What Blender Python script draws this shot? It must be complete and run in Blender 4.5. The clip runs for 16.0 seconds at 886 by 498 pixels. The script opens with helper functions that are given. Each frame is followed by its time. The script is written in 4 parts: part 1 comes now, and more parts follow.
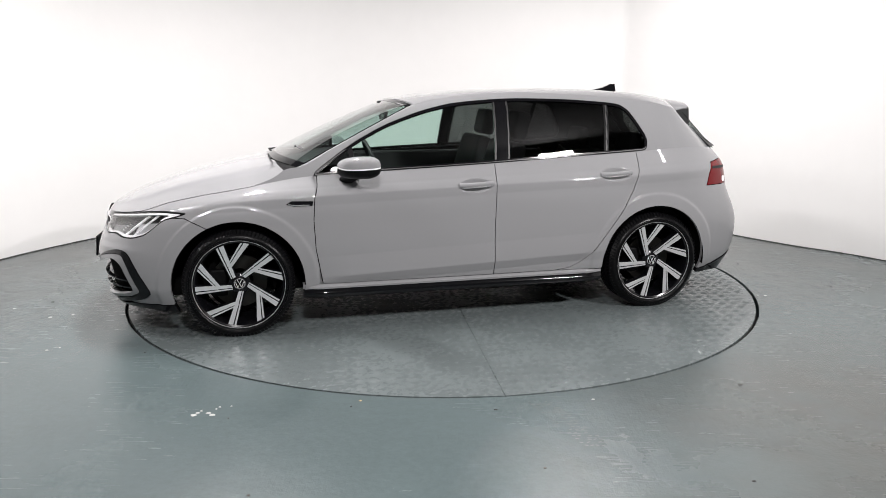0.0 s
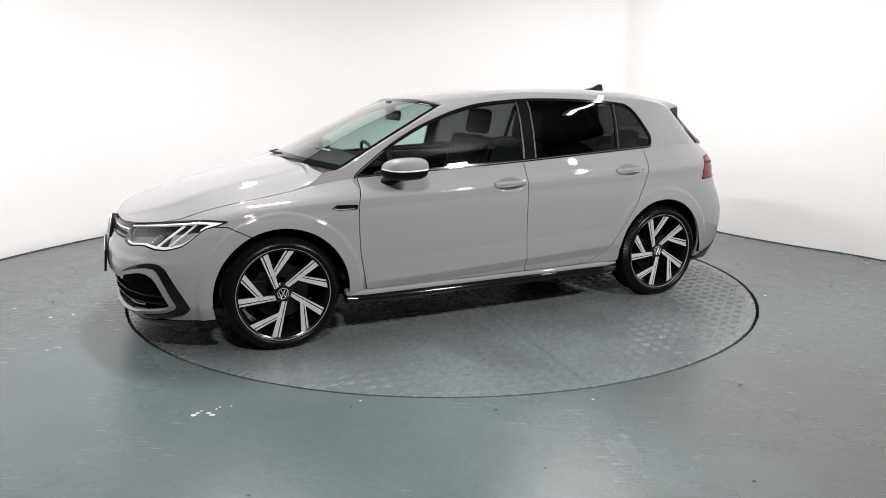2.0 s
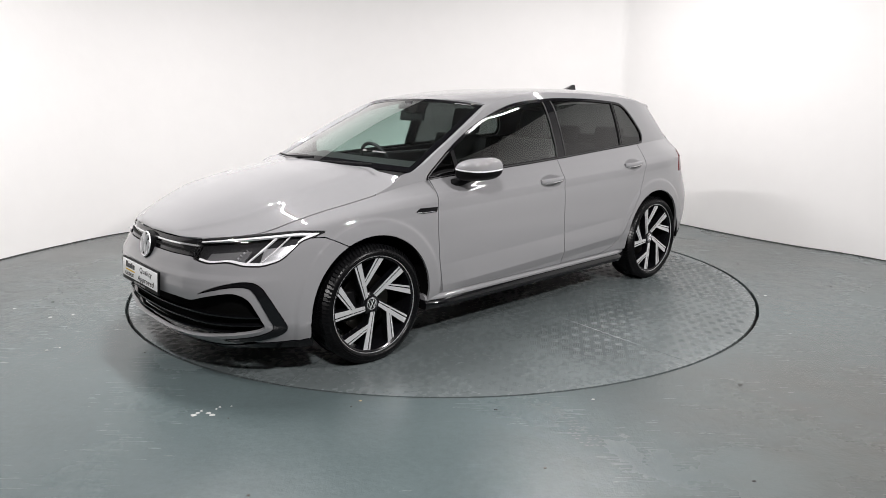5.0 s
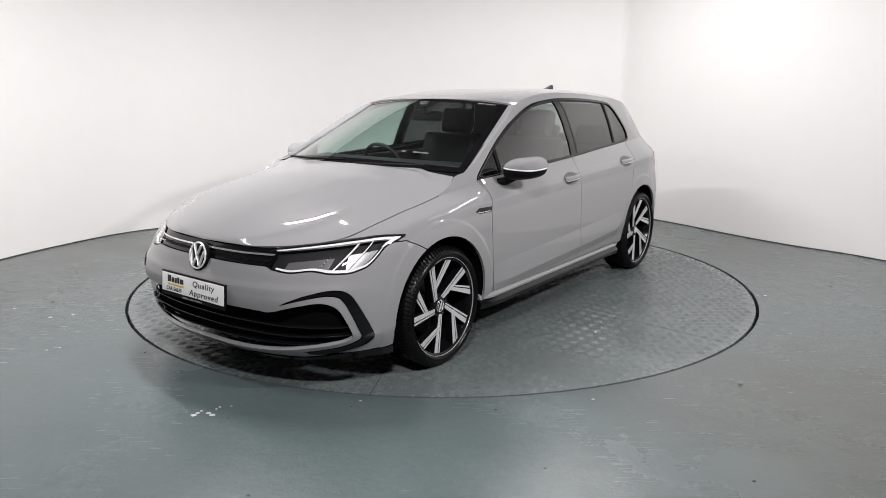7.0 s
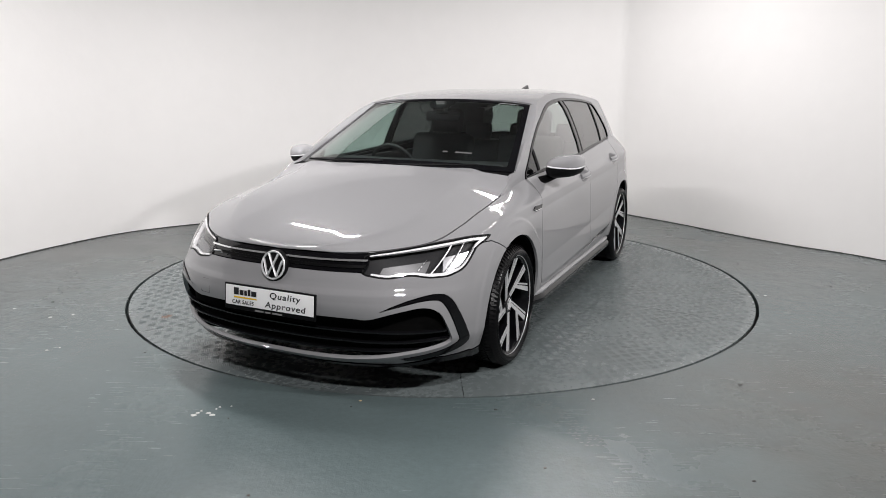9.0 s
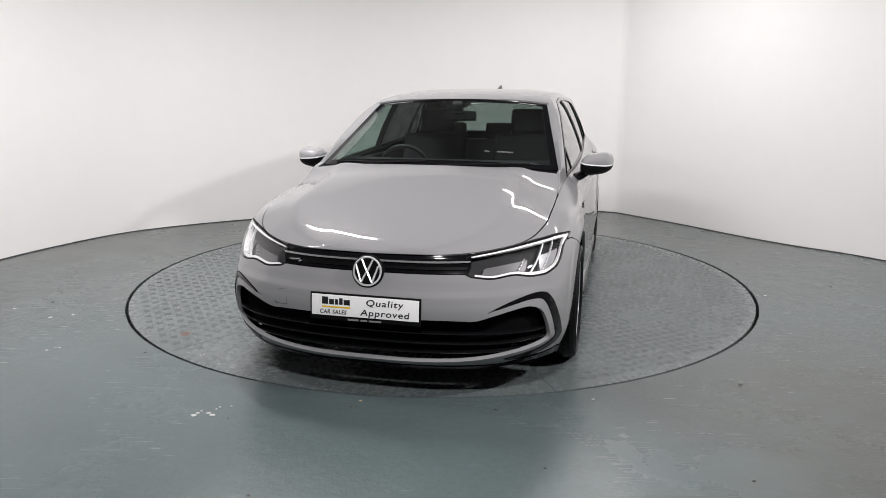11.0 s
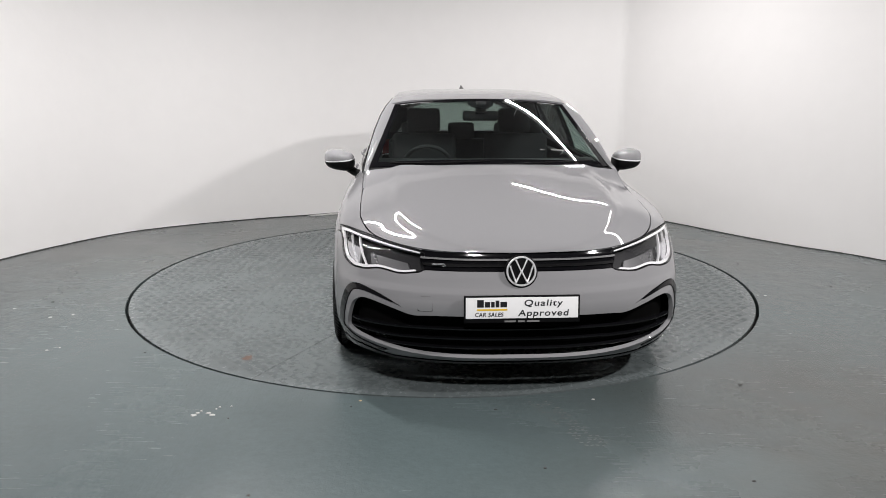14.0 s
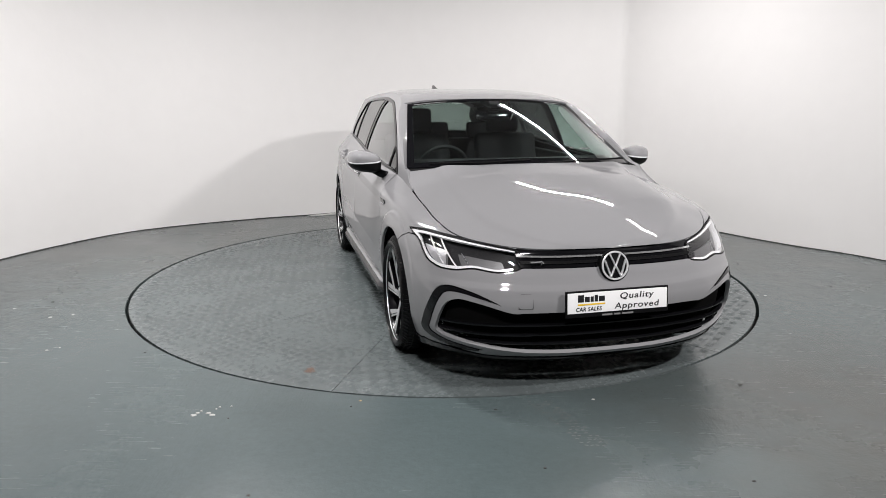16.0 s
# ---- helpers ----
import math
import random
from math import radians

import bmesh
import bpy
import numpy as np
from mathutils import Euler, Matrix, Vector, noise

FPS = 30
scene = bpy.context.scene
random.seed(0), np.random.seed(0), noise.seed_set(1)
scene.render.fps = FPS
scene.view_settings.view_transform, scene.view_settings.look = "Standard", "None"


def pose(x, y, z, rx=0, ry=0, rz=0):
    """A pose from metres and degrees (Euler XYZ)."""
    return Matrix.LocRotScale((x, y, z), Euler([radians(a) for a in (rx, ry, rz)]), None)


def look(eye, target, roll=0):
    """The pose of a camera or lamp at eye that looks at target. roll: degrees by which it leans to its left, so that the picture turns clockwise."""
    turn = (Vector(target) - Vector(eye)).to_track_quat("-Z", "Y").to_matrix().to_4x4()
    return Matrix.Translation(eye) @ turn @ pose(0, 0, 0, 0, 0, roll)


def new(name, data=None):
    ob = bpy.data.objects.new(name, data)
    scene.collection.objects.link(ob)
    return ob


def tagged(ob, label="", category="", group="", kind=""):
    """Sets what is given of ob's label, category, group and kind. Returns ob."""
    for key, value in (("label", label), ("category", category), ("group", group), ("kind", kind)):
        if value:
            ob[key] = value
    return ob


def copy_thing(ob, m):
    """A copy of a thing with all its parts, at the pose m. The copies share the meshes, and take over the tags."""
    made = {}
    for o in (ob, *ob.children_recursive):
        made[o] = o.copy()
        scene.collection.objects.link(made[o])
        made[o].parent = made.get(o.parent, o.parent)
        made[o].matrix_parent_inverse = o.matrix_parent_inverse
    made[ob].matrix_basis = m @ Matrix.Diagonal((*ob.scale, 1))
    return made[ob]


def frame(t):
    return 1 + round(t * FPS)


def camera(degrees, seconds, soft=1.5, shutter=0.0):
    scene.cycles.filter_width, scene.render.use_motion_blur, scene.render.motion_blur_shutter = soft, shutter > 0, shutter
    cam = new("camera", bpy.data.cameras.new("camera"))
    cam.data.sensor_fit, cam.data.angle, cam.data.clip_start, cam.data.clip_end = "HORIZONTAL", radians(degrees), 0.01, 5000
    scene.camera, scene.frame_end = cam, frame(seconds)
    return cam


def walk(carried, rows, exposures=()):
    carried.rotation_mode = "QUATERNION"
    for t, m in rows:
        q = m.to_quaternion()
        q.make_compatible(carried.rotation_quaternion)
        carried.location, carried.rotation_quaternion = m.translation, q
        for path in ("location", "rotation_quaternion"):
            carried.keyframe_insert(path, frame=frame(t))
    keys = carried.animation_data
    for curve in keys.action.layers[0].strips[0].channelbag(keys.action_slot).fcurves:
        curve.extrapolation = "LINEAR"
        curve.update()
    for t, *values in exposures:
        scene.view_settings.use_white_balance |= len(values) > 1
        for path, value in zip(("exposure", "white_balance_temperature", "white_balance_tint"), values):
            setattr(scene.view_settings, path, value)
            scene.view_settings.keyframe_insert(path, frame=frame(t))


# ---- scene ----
# A grey hatchback turns on a chequer-plate turntable in a white photo studio.
CAM_EYE, CAM_TILT = (0.0, -5.285, 1.379), 12.474
cam = camera(64.62, 16.0, soft=0.5)
CAM_POSE = pose(CAM_EYE[0], CAM_EYE[1], CAM_EYE[2], 90 - CAM_TILT, 0, -0.047) @ pose(0, 0, 0, 0, 0, 0.129)
walk(cam, [(0.0, CAM_POSE), (16.0, CAM_POSE)], exposures=[(0.0, 0.34), (3.5, 0.30), (7.0, 0.10), (8.5, 0.03), (11.5, -0.03), (13.0, -0.07), (16.0, -0.02)])

# ---- light ----
world = bpy.data.worlds.new("studio_air")
scene.world = world
world.use_nodes = True
world.node_tree.nodes["Background"].inputs[0].default_value = (0.9, 0.95, 1.0, 1)
world.node_tree.nodes["Background"].inputs[1].default_value = 0.02
CEILING = 3.3


def rect_lamp(m, length, width, watts):
    data = bpy.data.lights.new("tube_or_fill_light", "AREA")
    data.shape, data.size, data.size_y, data.energy = "RECTANGLE", length, width, watts
    data.color = (1.0, 0.968, 0.968)
    ob = new("tube_or_fill_light", data)
    ob.matrix_world = m
    return ob


# two battens known from reflections, three added fills (over the camera, left, right) and a flood: place, turn and lean
# or aim, length, width, watts
LAMPS = [((1.4, 1.15, 3.0), -36, 3, 1.5, 0.04, 46), ((-1.4, -0.5, 3.0), -48, 2, 1.5, 0.04, 100),
         # added fill lamps, no real fixture known at these three places
         ((0.0, -4.7, 3.0), 0, 14, 0.34, 0.2, 105),
         ((-2.7, -1.9, 3.0), -45, 18, 1.5, 0.06, 42), ((2.5, -0.5, 3.0), -62, -8, 1.5, 0.06, 18)]
FLOODS = [((3.0, -3.4, 2.8), (-0.6, 0.9, 1.25), 0.34, 0.14, 114)]
for eye, turn, lean, long_side, short_side, watts in LAMPS:
    rect_lamp(pose(eye[0], eye[1], eye[2], 0, 0, turn) @ pose(0, 0, 0, lean), long_side, short_side, watts)
for eye, aim, long_side, short_side, watts in FLOODS:
    rect_lamp(look(eye, aim), long_side, short_side, watts)


# ---- materials ----
def material(name, base, rough=0.5, metal=0.0, coat=0.0, grain=0.0, scale=40.0, bump=0.0, spread=0.0, glow=0.0, spec=0.5):
    """A principled surface with two scales of colour variation and fine relief."""
    m = bpy.data.materials.new(name)
    m.use_nodes = True
    nt = m.node_tree
    b = nt.nodes["Principled BSDF"]
    b.inputs["Base Color"].default_value = (*base, 1)
    b.inputs["Roughness"].default_value = rough
    b.inputs["Metallic"].default_value = metal
    b.inputs["Coat Weight"].default_value = coat
    b.inputs["Coat Roughness"].default_value = 0.03
    b.inputs["Specular IOR Level"].default_value = spec
    if glow:
        b.inputs["Emission Color"].default_value = (*base, 1)
        b.inputs["Emission Strength"].default_value = glow
    if grain or bump or spread:
        tc = nt.nodes.new("ShaderNodeTexCoord")
        n1 = nt.nodes.new("ShaderNodeTexNoise")
        n1.inputs["Scale"].default_value, n1.inputs["Detail"].default_value = scale, 5
        n2 = nt.nodes.new("ShaderNodeTexNoise")
        n2.inputs["Scale"].default_value, n2.inputs["Detail"].default_value = scale / 14, 4
        for n in (n1, n2):
            nt.links.new(tc.outputs["Object"], n.inputs["Vector"])
        mix = nt.nodes.new("ShaderNodeMath")
        mix.operation = "MULTIPLY_ADD"
        nt.links.new(n1.outputs[0], mix.inputs[0])
        mix.inputs[1].default_value = 0.5
        half = nt.nodes.new("ShaderNodeMath")
        half.operation = "MULTIPLY"
        half.inputs[1].default_value = 0.5
        nt.links.new(n2.outputs[0], half.inputs[0])
        nt.links.new(half.outputs[0], mix.inputs[2])
        if grain:
            ramp = nt.nodes.new("ShaderNodeMapRange")
            ramp.inputs[1].default_value, ramp.inputs[2].default_value = 0.3, 0.7
            ramp.inputs[3].default_value, ramp.inputs[4].default_value = 1 - grain, 1 + grain
            nt.links.new(mix.outputs[0], ramp.inputs[0])
            hsv = nt.nodes.new("ShaderNodeHueSaturation")
            hsv.inputs["Color"].default_value = (*base, 1)
            nt.links.new(ramp.outputs[0], hsv.inputs["Value"])
            nt.links.new(hsv.outputs[0], b.inputs["Base Color"])
        if spread:
            rr = nt.nodes.new("ShaderNodeMapRange")
            rr.inputs[1].default_value, rr.inputs[2].default_value = 0.3, 0.7
            rr.inputs[3].default_value, rr.inputs[4].default_value = max(0.02, rough - spread), rough + spread
            nt.links.new(mix.outputs[0], rr.inputs[0])
            nt.links.new(rr.outputs[0], b.inputs["Roughness"])
        if bump:
            bp = nt.nodes.new("ShaderNodeBump")
            bp.inputs["Strength"].default_value, bp.inputs["Distance"].default_value = 1.0, bump
            nt.links.new(n1.outputs[0], bp.inputs["Height"])
            nt.links.new(bp.outputs[0], b.inputs["Normal"])
    return m


def glass(name, tint, dim, power=3.2, face=0.07):
    """Thin car glass: clear transmission dimmed by its tint, with a Fresnel-like gloss."""
    m = bpy.data.materials.new(name)
    m.use_nodes = True
    nt = m.node_tree
    nt.nodes.remove(nt.nodes["Principled BSDF"])
    out = nt.nodes["Material Output"]
    tr = nt.nodes.new("ShaderNodeBsdfTransparent")
    tr.inputs[0].default_value = (tint[0] * dim, tint[1] * dim, tint[2] * dim, 1)
    gl = nt.nodes.new("ShaderNodeBsdfGlossy")
    gl.inputs["Roughness"].default_value = 0.01
    gl.inputs[0].default_value = (1, 1, 1, 1)
    lw = nt.nodes.new("ShaderNodeLayerWeight")
    lw.inputs[0].default_value = 0.5
    pw = nt.nodes.new("ShaderNodeMath")
    pw.operation = "POWER"
    pw.inputs[1].default_value = power
    fr = nt.nodes.new("ShaderNodeMath")
    fr.operation = "MULTIPLY_ADD"
    fr.inputs[1].default_value, fr.inputs[2].default_value = 0.92, face
    nt.links.new(lw.outputs["Facing"], pw.inputs[0])
    nt.links.new(pw.outputs[0], fr.inputs[0])
    mx = nt.nodes.new("ShaderNodeMixShader")
    nt.links.new(fr.outputs[0], mx.inputs[0])
    nt.links.new(tr.outputs[0], mx.inputs[1])
    nt.links.new(gl.outputs[0], mx.inputs[2])
    nt.links.new(mx.outputs[0], out.inputs[0])
    return m


PAINT = material("grey_car_paint", (0.245, 0.245, 0.252), 0.40, 0.0, 0.95, grain=0.012, scale=900, spec=0.02)
BLACK_GLOSS = material("gloss_black_plastic", (0.005, 0.005, 0.006), 0.09, 0, 0, spec=0.38)
BLACK_MATT = material("black_grained_plastic", (0.004, 0.004, 0.0045), 0.5, 0, 0, grain=0.1, scale=500, bump=0.0003, spec=0.1)
INNER = material("dark_inner_metal", (0.004, 0.004, 0.004), 0.9, spec=0.05)
RUBBER = material("tyre_rubber", (0.0035, 0.0035, 0.004), 0.3, 0, 0, grain=0.15, scale=120, bump=0.0004, spec=0.16)
RIM_BLACK = material("black_rim_lacquer", (0.004, 0.004, 0.005), 0.2, 0, 0, spec=0.3)
RIM_FACE = material("machined_alloy", (0.80, 0.80, 0.81), 0.34, 0.65, 0.3, grain=0.03, scale=300)
CHROME = material("chrome", (0.88, 0.88, 0.89), 0.12, 0.8)
CELL = material("satin_lamp_cell", (0.12, 0.12, 0.125), 0.42, 0.3)
DISC = material("brake_disc_steel", (0.05, 0.047, 0.043), 0.4, 1.0, 0, grain=0.1, scale=60)
LENS_WHITE = material("white_light_guide", (0.9, 0.9, 0.92), 0.15, 0, 1.0)
REFLECTOR = material("lamp_reflector", (0.52, 0.52, 0.54), 0.28, 0.7, 0.25)
LAMP_DARK = material("lamp_housing", (0.022, 0.022, 0.024), 0.5, 0.0, spec=0.15)
BADGE = material("bright_badge_chrome", (0.86, 0.86, 0.87), 0.3, 0.45, 0.3)
TAIL_RED = material("red_tail_lens", (0.13, 0.002, 0.004), 0.18, 0, 0.05, spec=0.25)
PLATE_WHITE = material("plate_white", (0.9, 0.9, 0.9), 0.3, 0, 0.3, grain=0.02, scale=60)
INK = material("black_print", (0.01, 0.01, 0.012), 0.45)
YELLOW = material("yellow_print", (0.75, 0.50, 0.03), 0.45)
PALE_INK = material("pale_print", (0.20, 0.20, 0.20), 0.5)
CABIN = material("black_cabin_plastic", (0.006, 0.006, 0.007), 0.6, 0, 0, grain=0.15, scale=300, bump=0.0004)
CLOTH = material("dark_seat_cloth", (0.006, 0.006, 0.007), 0.85, 0, 0, grain=0.2, scale=400, bump=0.0006)
HEADLINER = material("dark_headliner", (0.03, 0.03, 0.03), 0.9, 0, 0, grain=0.03, scale=200)
SCREEN_GLASS = glass("windscreen_glass", (0.80, 0.97, 0.92), 0.84, 2.5, 0.06)
DOOR_GLASS = glass("door_glass", (0.82, 0.97, 0.91), 0.84)
PRIVACY = glass("privacy_glass", (0.95, 0.97, 0.97), 0.11, 4.2, 0.04)
REAR_GLASS = glass("rear_screen_glass", (0.90, 1.0, 0.95), 0.36)
BORDER = material("black_enamelled_glass", (0.004, 0.004, 0.005), 0.04, 0, 0, spec=0.6)
LAMP_GLASS = glass("lamp_cover", (1, 1, 1), 0.95, 4.2, 0.04)
FIN = material("dark_satin_plastic", (0.03, 0.03, 0.031), 0.35)
FAINT = material("faint_print", (0.07, 0.07, 0.07), 0.5)
SEAL = material("grey_seal_rubber", (0.025, 0.025, 0.025), 0.45)
CHAR = material("charcoal_gap", (0.004, 0.004, 0.004), 0.9)


def part(name, bm, mat, parent, label="", smooth=True, m=None):
    """Links a bmesh as one mesh object under a thing or a part."""
    me = bpy.data.meshes.new(name)
    bm.to_mesh(me)
    bm.free()
    if smooth:
        me.polygons.foreach_set("use_smooth", [True] * len(me.polygons))
        me.set_sharp_from_angle(angle=radians(38))
    me.materials.append(mat)
    ob = new(name, me)
    ob.parent = parent
    if m is not None:
        ob.matrix_local = m
    return tagged(ob, label)


def thing(name, label, category, group="", kind=""):
    ob = new(name)
    ob.empty_display_size = 0.1
    return tagged(ob, label, category, group, kind)


def box(bm, x0, x1, y0, y1, z0, z1, bevel=0.0):
    made = bmesh.ops.create_cube(bm, size=1)["verts"]
    for v in made:
        v.co = Vector((x0 + (v.co.x + 0.5) * (x1 - x0), y0 + (v.co.y + 0.5) * (y1 - y0), z0 + (v.co.z + 0.5) * (z1 - z0)))
    if bevel:
        edges = list({e for v in made for e in v.link_edges})
        bmesh.ops.bevel(bm, geom=edges, offset=bevel, segments=3, profile=0.6, affect="EDGES")
    return bm


def boxed(*dims):
    return box(bmesh.new(), *dims)


def lathe(profile, n=64, axis="y", closed=True):
    """Turns (radius, height) pairs about an axis."""
    bm = bmesh.new()
    rings = []
    for r, h in profile:
        ring = []
        for k in range(n):
            a = 2 * math.pi * k / n
            c, s = r * math.cos(a), r * math.sin(a)
            ring.append(bm.verts.new((c, h, s) if axis == "y" else (c, s, h)))
        rings.append(ring)
    pairs = list(zip(rings, rings[1:])) + ([(rings[-1], rings[0])] if closed else [])
    for a, b in pairs:
        for k in range(n):
            bm.faces.new((a[k], a[(k + 1) % n], b[(k + 1) % n], b[k]))
    bmesh.ops.recalc_face_normals(bm, faces=bm.faces)
    return bm


def sweep(points, r, n=8, squash=1.0):
    """A rod along points."""
    bm = bmesh.new()
    pts = [Vector(p) for p in points]
    rings = []
    for i, p in enumerate(pts):
        d = (pts[min(i + 1, len(pts) - 1)] - pts[max(i - 1, 0)]).normalized()
        up = Vector((0, 0, 1)) if abs(d.z) < 0.9 else Vector((1, 0, 0))
        a = d.cross(up).normalized()
        b = a.cross(d)
        rings.append([bm.verts.new(p + a * r * math.cos(2 * math.pi * k / n) + b * r * squash * math.sin(2 * math.pi * k / n)) for k in range(n)])
    for a, b in zip(rings, rings[1:]):
        for k in range(n):
            bm.faces.new((a[k], a[(k + 1) % n], b[(k + 1) % n], b[k]))
    bm.faces.new(rings[0][::-1])
    bm.faces.new(rings[-1])
    bmesh.ops.recalc_face_normals(bm, faces=bm.faces)
    return bm


# ---- surface tools ----
def spline(knots, values, t):
    """Cubic through values at knots along axis 0, sampled at t."""
    k, p, t = np.asarray(knots, float), np.asarray(values, float), np.asarray(t, float)
    shape = (-1,) + (1,) * (p.ndim - 1)
    slope = np.diff(p, axis=0) / np.diff(k).reshape(shape)
    tan = np.empty_like(p)
    tan[0], tan[-1] = slope[0], slope[-1]
    w = (np.diff(k)[1:] / (k[2:] - k[:-2])).reshape(shape)
    tan[1:-1] = slope[:-1] * w + slope[1:] * (1 - w)
    i = np.clip(np.searchsorted(k, t, side="right") - 1, 0, len(k) - 2)
    h = (k[i + 1] - k[i]).reshape(shape)
    u = ((t - k[i]).reshape(shape)) / h
    return (2 * u**3 - 3 * u**2 + 1) * p[i] + (u**3 - 2 * u**2 + u) * h * tan[i] + (3 * u**2 - 2 * u**3) * p[i + 1] + (u**3 - u**2) * h * tan[i + 1]


class Sheet:
    """A grid surface with outward normals and flat coordinates on which panels are cut."""

    def __init__(self, grid, flat, flip=False):
        a, b = grid.shape[:2]
        self.shape = (a, b)
        self.p = grid.reshape(-1, 3)
        self.flat = flat.reshape(-1, 2)
        du = np.gradient(grid, axis=0).reshape(-1, 3)
        dv = np.gradient(grid, axis=1).reshape(-1, 3)
        n = np.cross(du, dv)
        n /= np.linalg.norm(n, axis=1, keepdims=True) + 1e-12
        self.n = -n if flip else n
        i = np.arange(a * b).reshape(a, b)
        q = np.stack([i[:-1, :-1], i[1:, :-1], i[1:, 1:], i[:-1, 1:]], -1).reshape(-1, 4)
        if flip:
            q = q[:, ::-1]
        self.tri = np.concatenate([q[:, [0, 1, 2]], q[:, [0, 2, 3]]])

    def find(self, p):
        """The flat coordinates of the grid point nearest to p."""
        return self.flat[np.argmin(((self.p - np.array(p)) ** 2).sum(1))]


def outline(poly, flat):
    """Signed distance of flat points to a closed outline, negative inside."""
    q = np.asarray(poly, float)
    d2 = np.full(len(flat), 1e9)
    inside = np.zeros(len(flat), bool)
    for a, b in zip(q, np.roll(q, -1, axis=0)):
        e, w = b - a, flat - a
        k = np.clip((w @ e) / (e @ e + 1e-12), 0, 1)
        d2 = np.minimum(d2, ((w - k[:, None] * e) ** 2).sum(1))
        cross = (a[1] <= flat[:, 1]) != (b[1] <= flat[:, 1])
        with np.errstate(divide="ignore", invalid="ignore"):
            xx = a[0] + (flat[:, 1] - a[1]) / (b[1] - a[1]) * e[0]
        inside ^= cross & (flat[:, 0] < xx)
    return np.sqrt(d2) * np.where(inside, -1, 1)


def soften(poly, times=2, k=0.22):
    """Rounds the corners of a closed outline."""
    q = np.asarray(poly, float)
    for _ in range(times):
        r = np.roll(q, -1, axis=0)
        q = np.stack([q + (r - q) * k, r + (q - r) * k], 1).reshape(-1, 2)
    return q


def clip(sheet, level, lift=0.0):
    """The piece of a sheet where level < 0: vertices, normals, triangles."""
    tri = sheet.tri
    keep = tri[(level[tri] < 0).any(1)]
    used, inv = np.unique(keep, return_inverse=True)
    pts, nor, lev = sheet.p[used] + sheet.n[used] * lift, sheet.n[used], level[used]
    keep = inv.reshape(-1, 3)
    pts_l, nor_l, cache, out = [tuple(x) for x in pts], [tuple(x) for x in nor], {}, []

    def cut(i, j):
        key = (i, j) if i < j else (j, i)
        if key not in cache:
            k = lev[i] / (lev[i] - lev[j])
            cache[key] = len(pts_l)
            pts_l.append(tuple(pts[i] + k * (pts[j] - pts[i])))
            nor_l.append(tuple(nor[i] + k * (nor[j] - nor[i])))
        return cache[key]

    for t in keep.tolist():
        ins = [lev[i] < 0 for i in t]
        if all(ins):
            out.append(t)
            continue
        ring = []
        for a in range(3):
            i, j = t[a], t[(a + 1) % 3]
            if ins[a]:
                ring.append(i)
            if ins[a] != ins[(a + 1) % 3]:
                ring.append(cut(i, j))
        for a in range(1, len(ring) - 1):
            out.append([ring[0], ring[a], ring[a + 1]])
    return pts_l, nor_l, out


def panel(sheet, level, thick=0.012, lift=0.0, mirror=False, both=False):
    """A bmesh of a cut panel with its edge turned in by thick. both: joined with its mirror image."""
    pts, nor, tris = clip(sheet, level, lift)
    bm = bmesh.new()
    vs = [bm.verts.new(p) for p in pts]
    for t in tris:
        if len(set(t)) == 3:
            try:
                bm.faces.new([vs[i] for i in t])
            except ValueError:
                pass
    if thick:
        rim = [e for e in bm.edges if len(e.link_faces) == 1 and not (both and abs(e.verts[0].co.y) < 1e-4 and abs(e.verts[1].co.y) < 1e-4)]
        where = {v: i for i, v in enumerate(vs)}
        inner = {}
        for e in rim:
            for v in e.verts:
                if v not in inner:
                    inner[v] = bm.verts.new(v.co - Vector(nor[where[v]]) * thick)
        for e in rim:
            a, b = e.verts
            f = e.link_faces[0]
            for l in f.loops:
                if l.edge == e:
                    a, b = l.vert, l.link_loop_next.vert
            bm.faces.new((b, a, inner[a], inner[b]))
    if both:
        geom = list(bm.verts) + list(bm.edges) + list(bm.faces)
        made = bmesh.ops.duplicate(bm, geom=geom)["geom"]
        for g in made:
            if isinstance(g, bmesh.types.BMVert):
                g.co.y = -g.co.y
        bmesh.ops.reverse_faces(bm, faces=[g for g in made if isinstance(g, bmesh.types.BMFace)])
        bmesh.ops.remove_doubles(bm, verts=[v for v in bm.verts if abs(v.co.y) < 1e-3], dist=1e-4)
    if mirror:
        for v in bm.verts:
            v.co.y = -v.co.y
        bmesh.ops.reverse_faces(bm, faces=bm.faces)
    return bm


# ---- the studio ----
def wall_line():
    """The plan of the studio's wall, from behind the camera round by the left and the right."""
    left = [(-4.6, -8.0), (-4.5, -4.5), (-4.2, -1.6), (-3.95, -0.4), (-3.74, 0.47), (-3.55, 1.01), (-3.27, 1.57), (-2.88, 1.98), (-2.15, 2.46), (-1.65, 2.7), (-1.2, 2.92), (-.4, 3.17), (.6, 3.28), (1.5, 3.18), (2.06, 2.98)]
    k = np.arange(len(left))
    smooth_left = spline(k, left, np.linspace(0, len(left) - 1, 171))
    right = [(2.07, 2.97), (2.57, 2.23), (2.93, 1.61), (3.27, 1.12), (3.77, 0.49), (4.6, -1.2), (4.9, -4.5), (5.0, -8.0)]
    smooth_right = spline(np.arange(len(right)), right, np.linspace(0, len(right) - 1, 85))
    return np.concatenate([smooth_left, smooth_right])


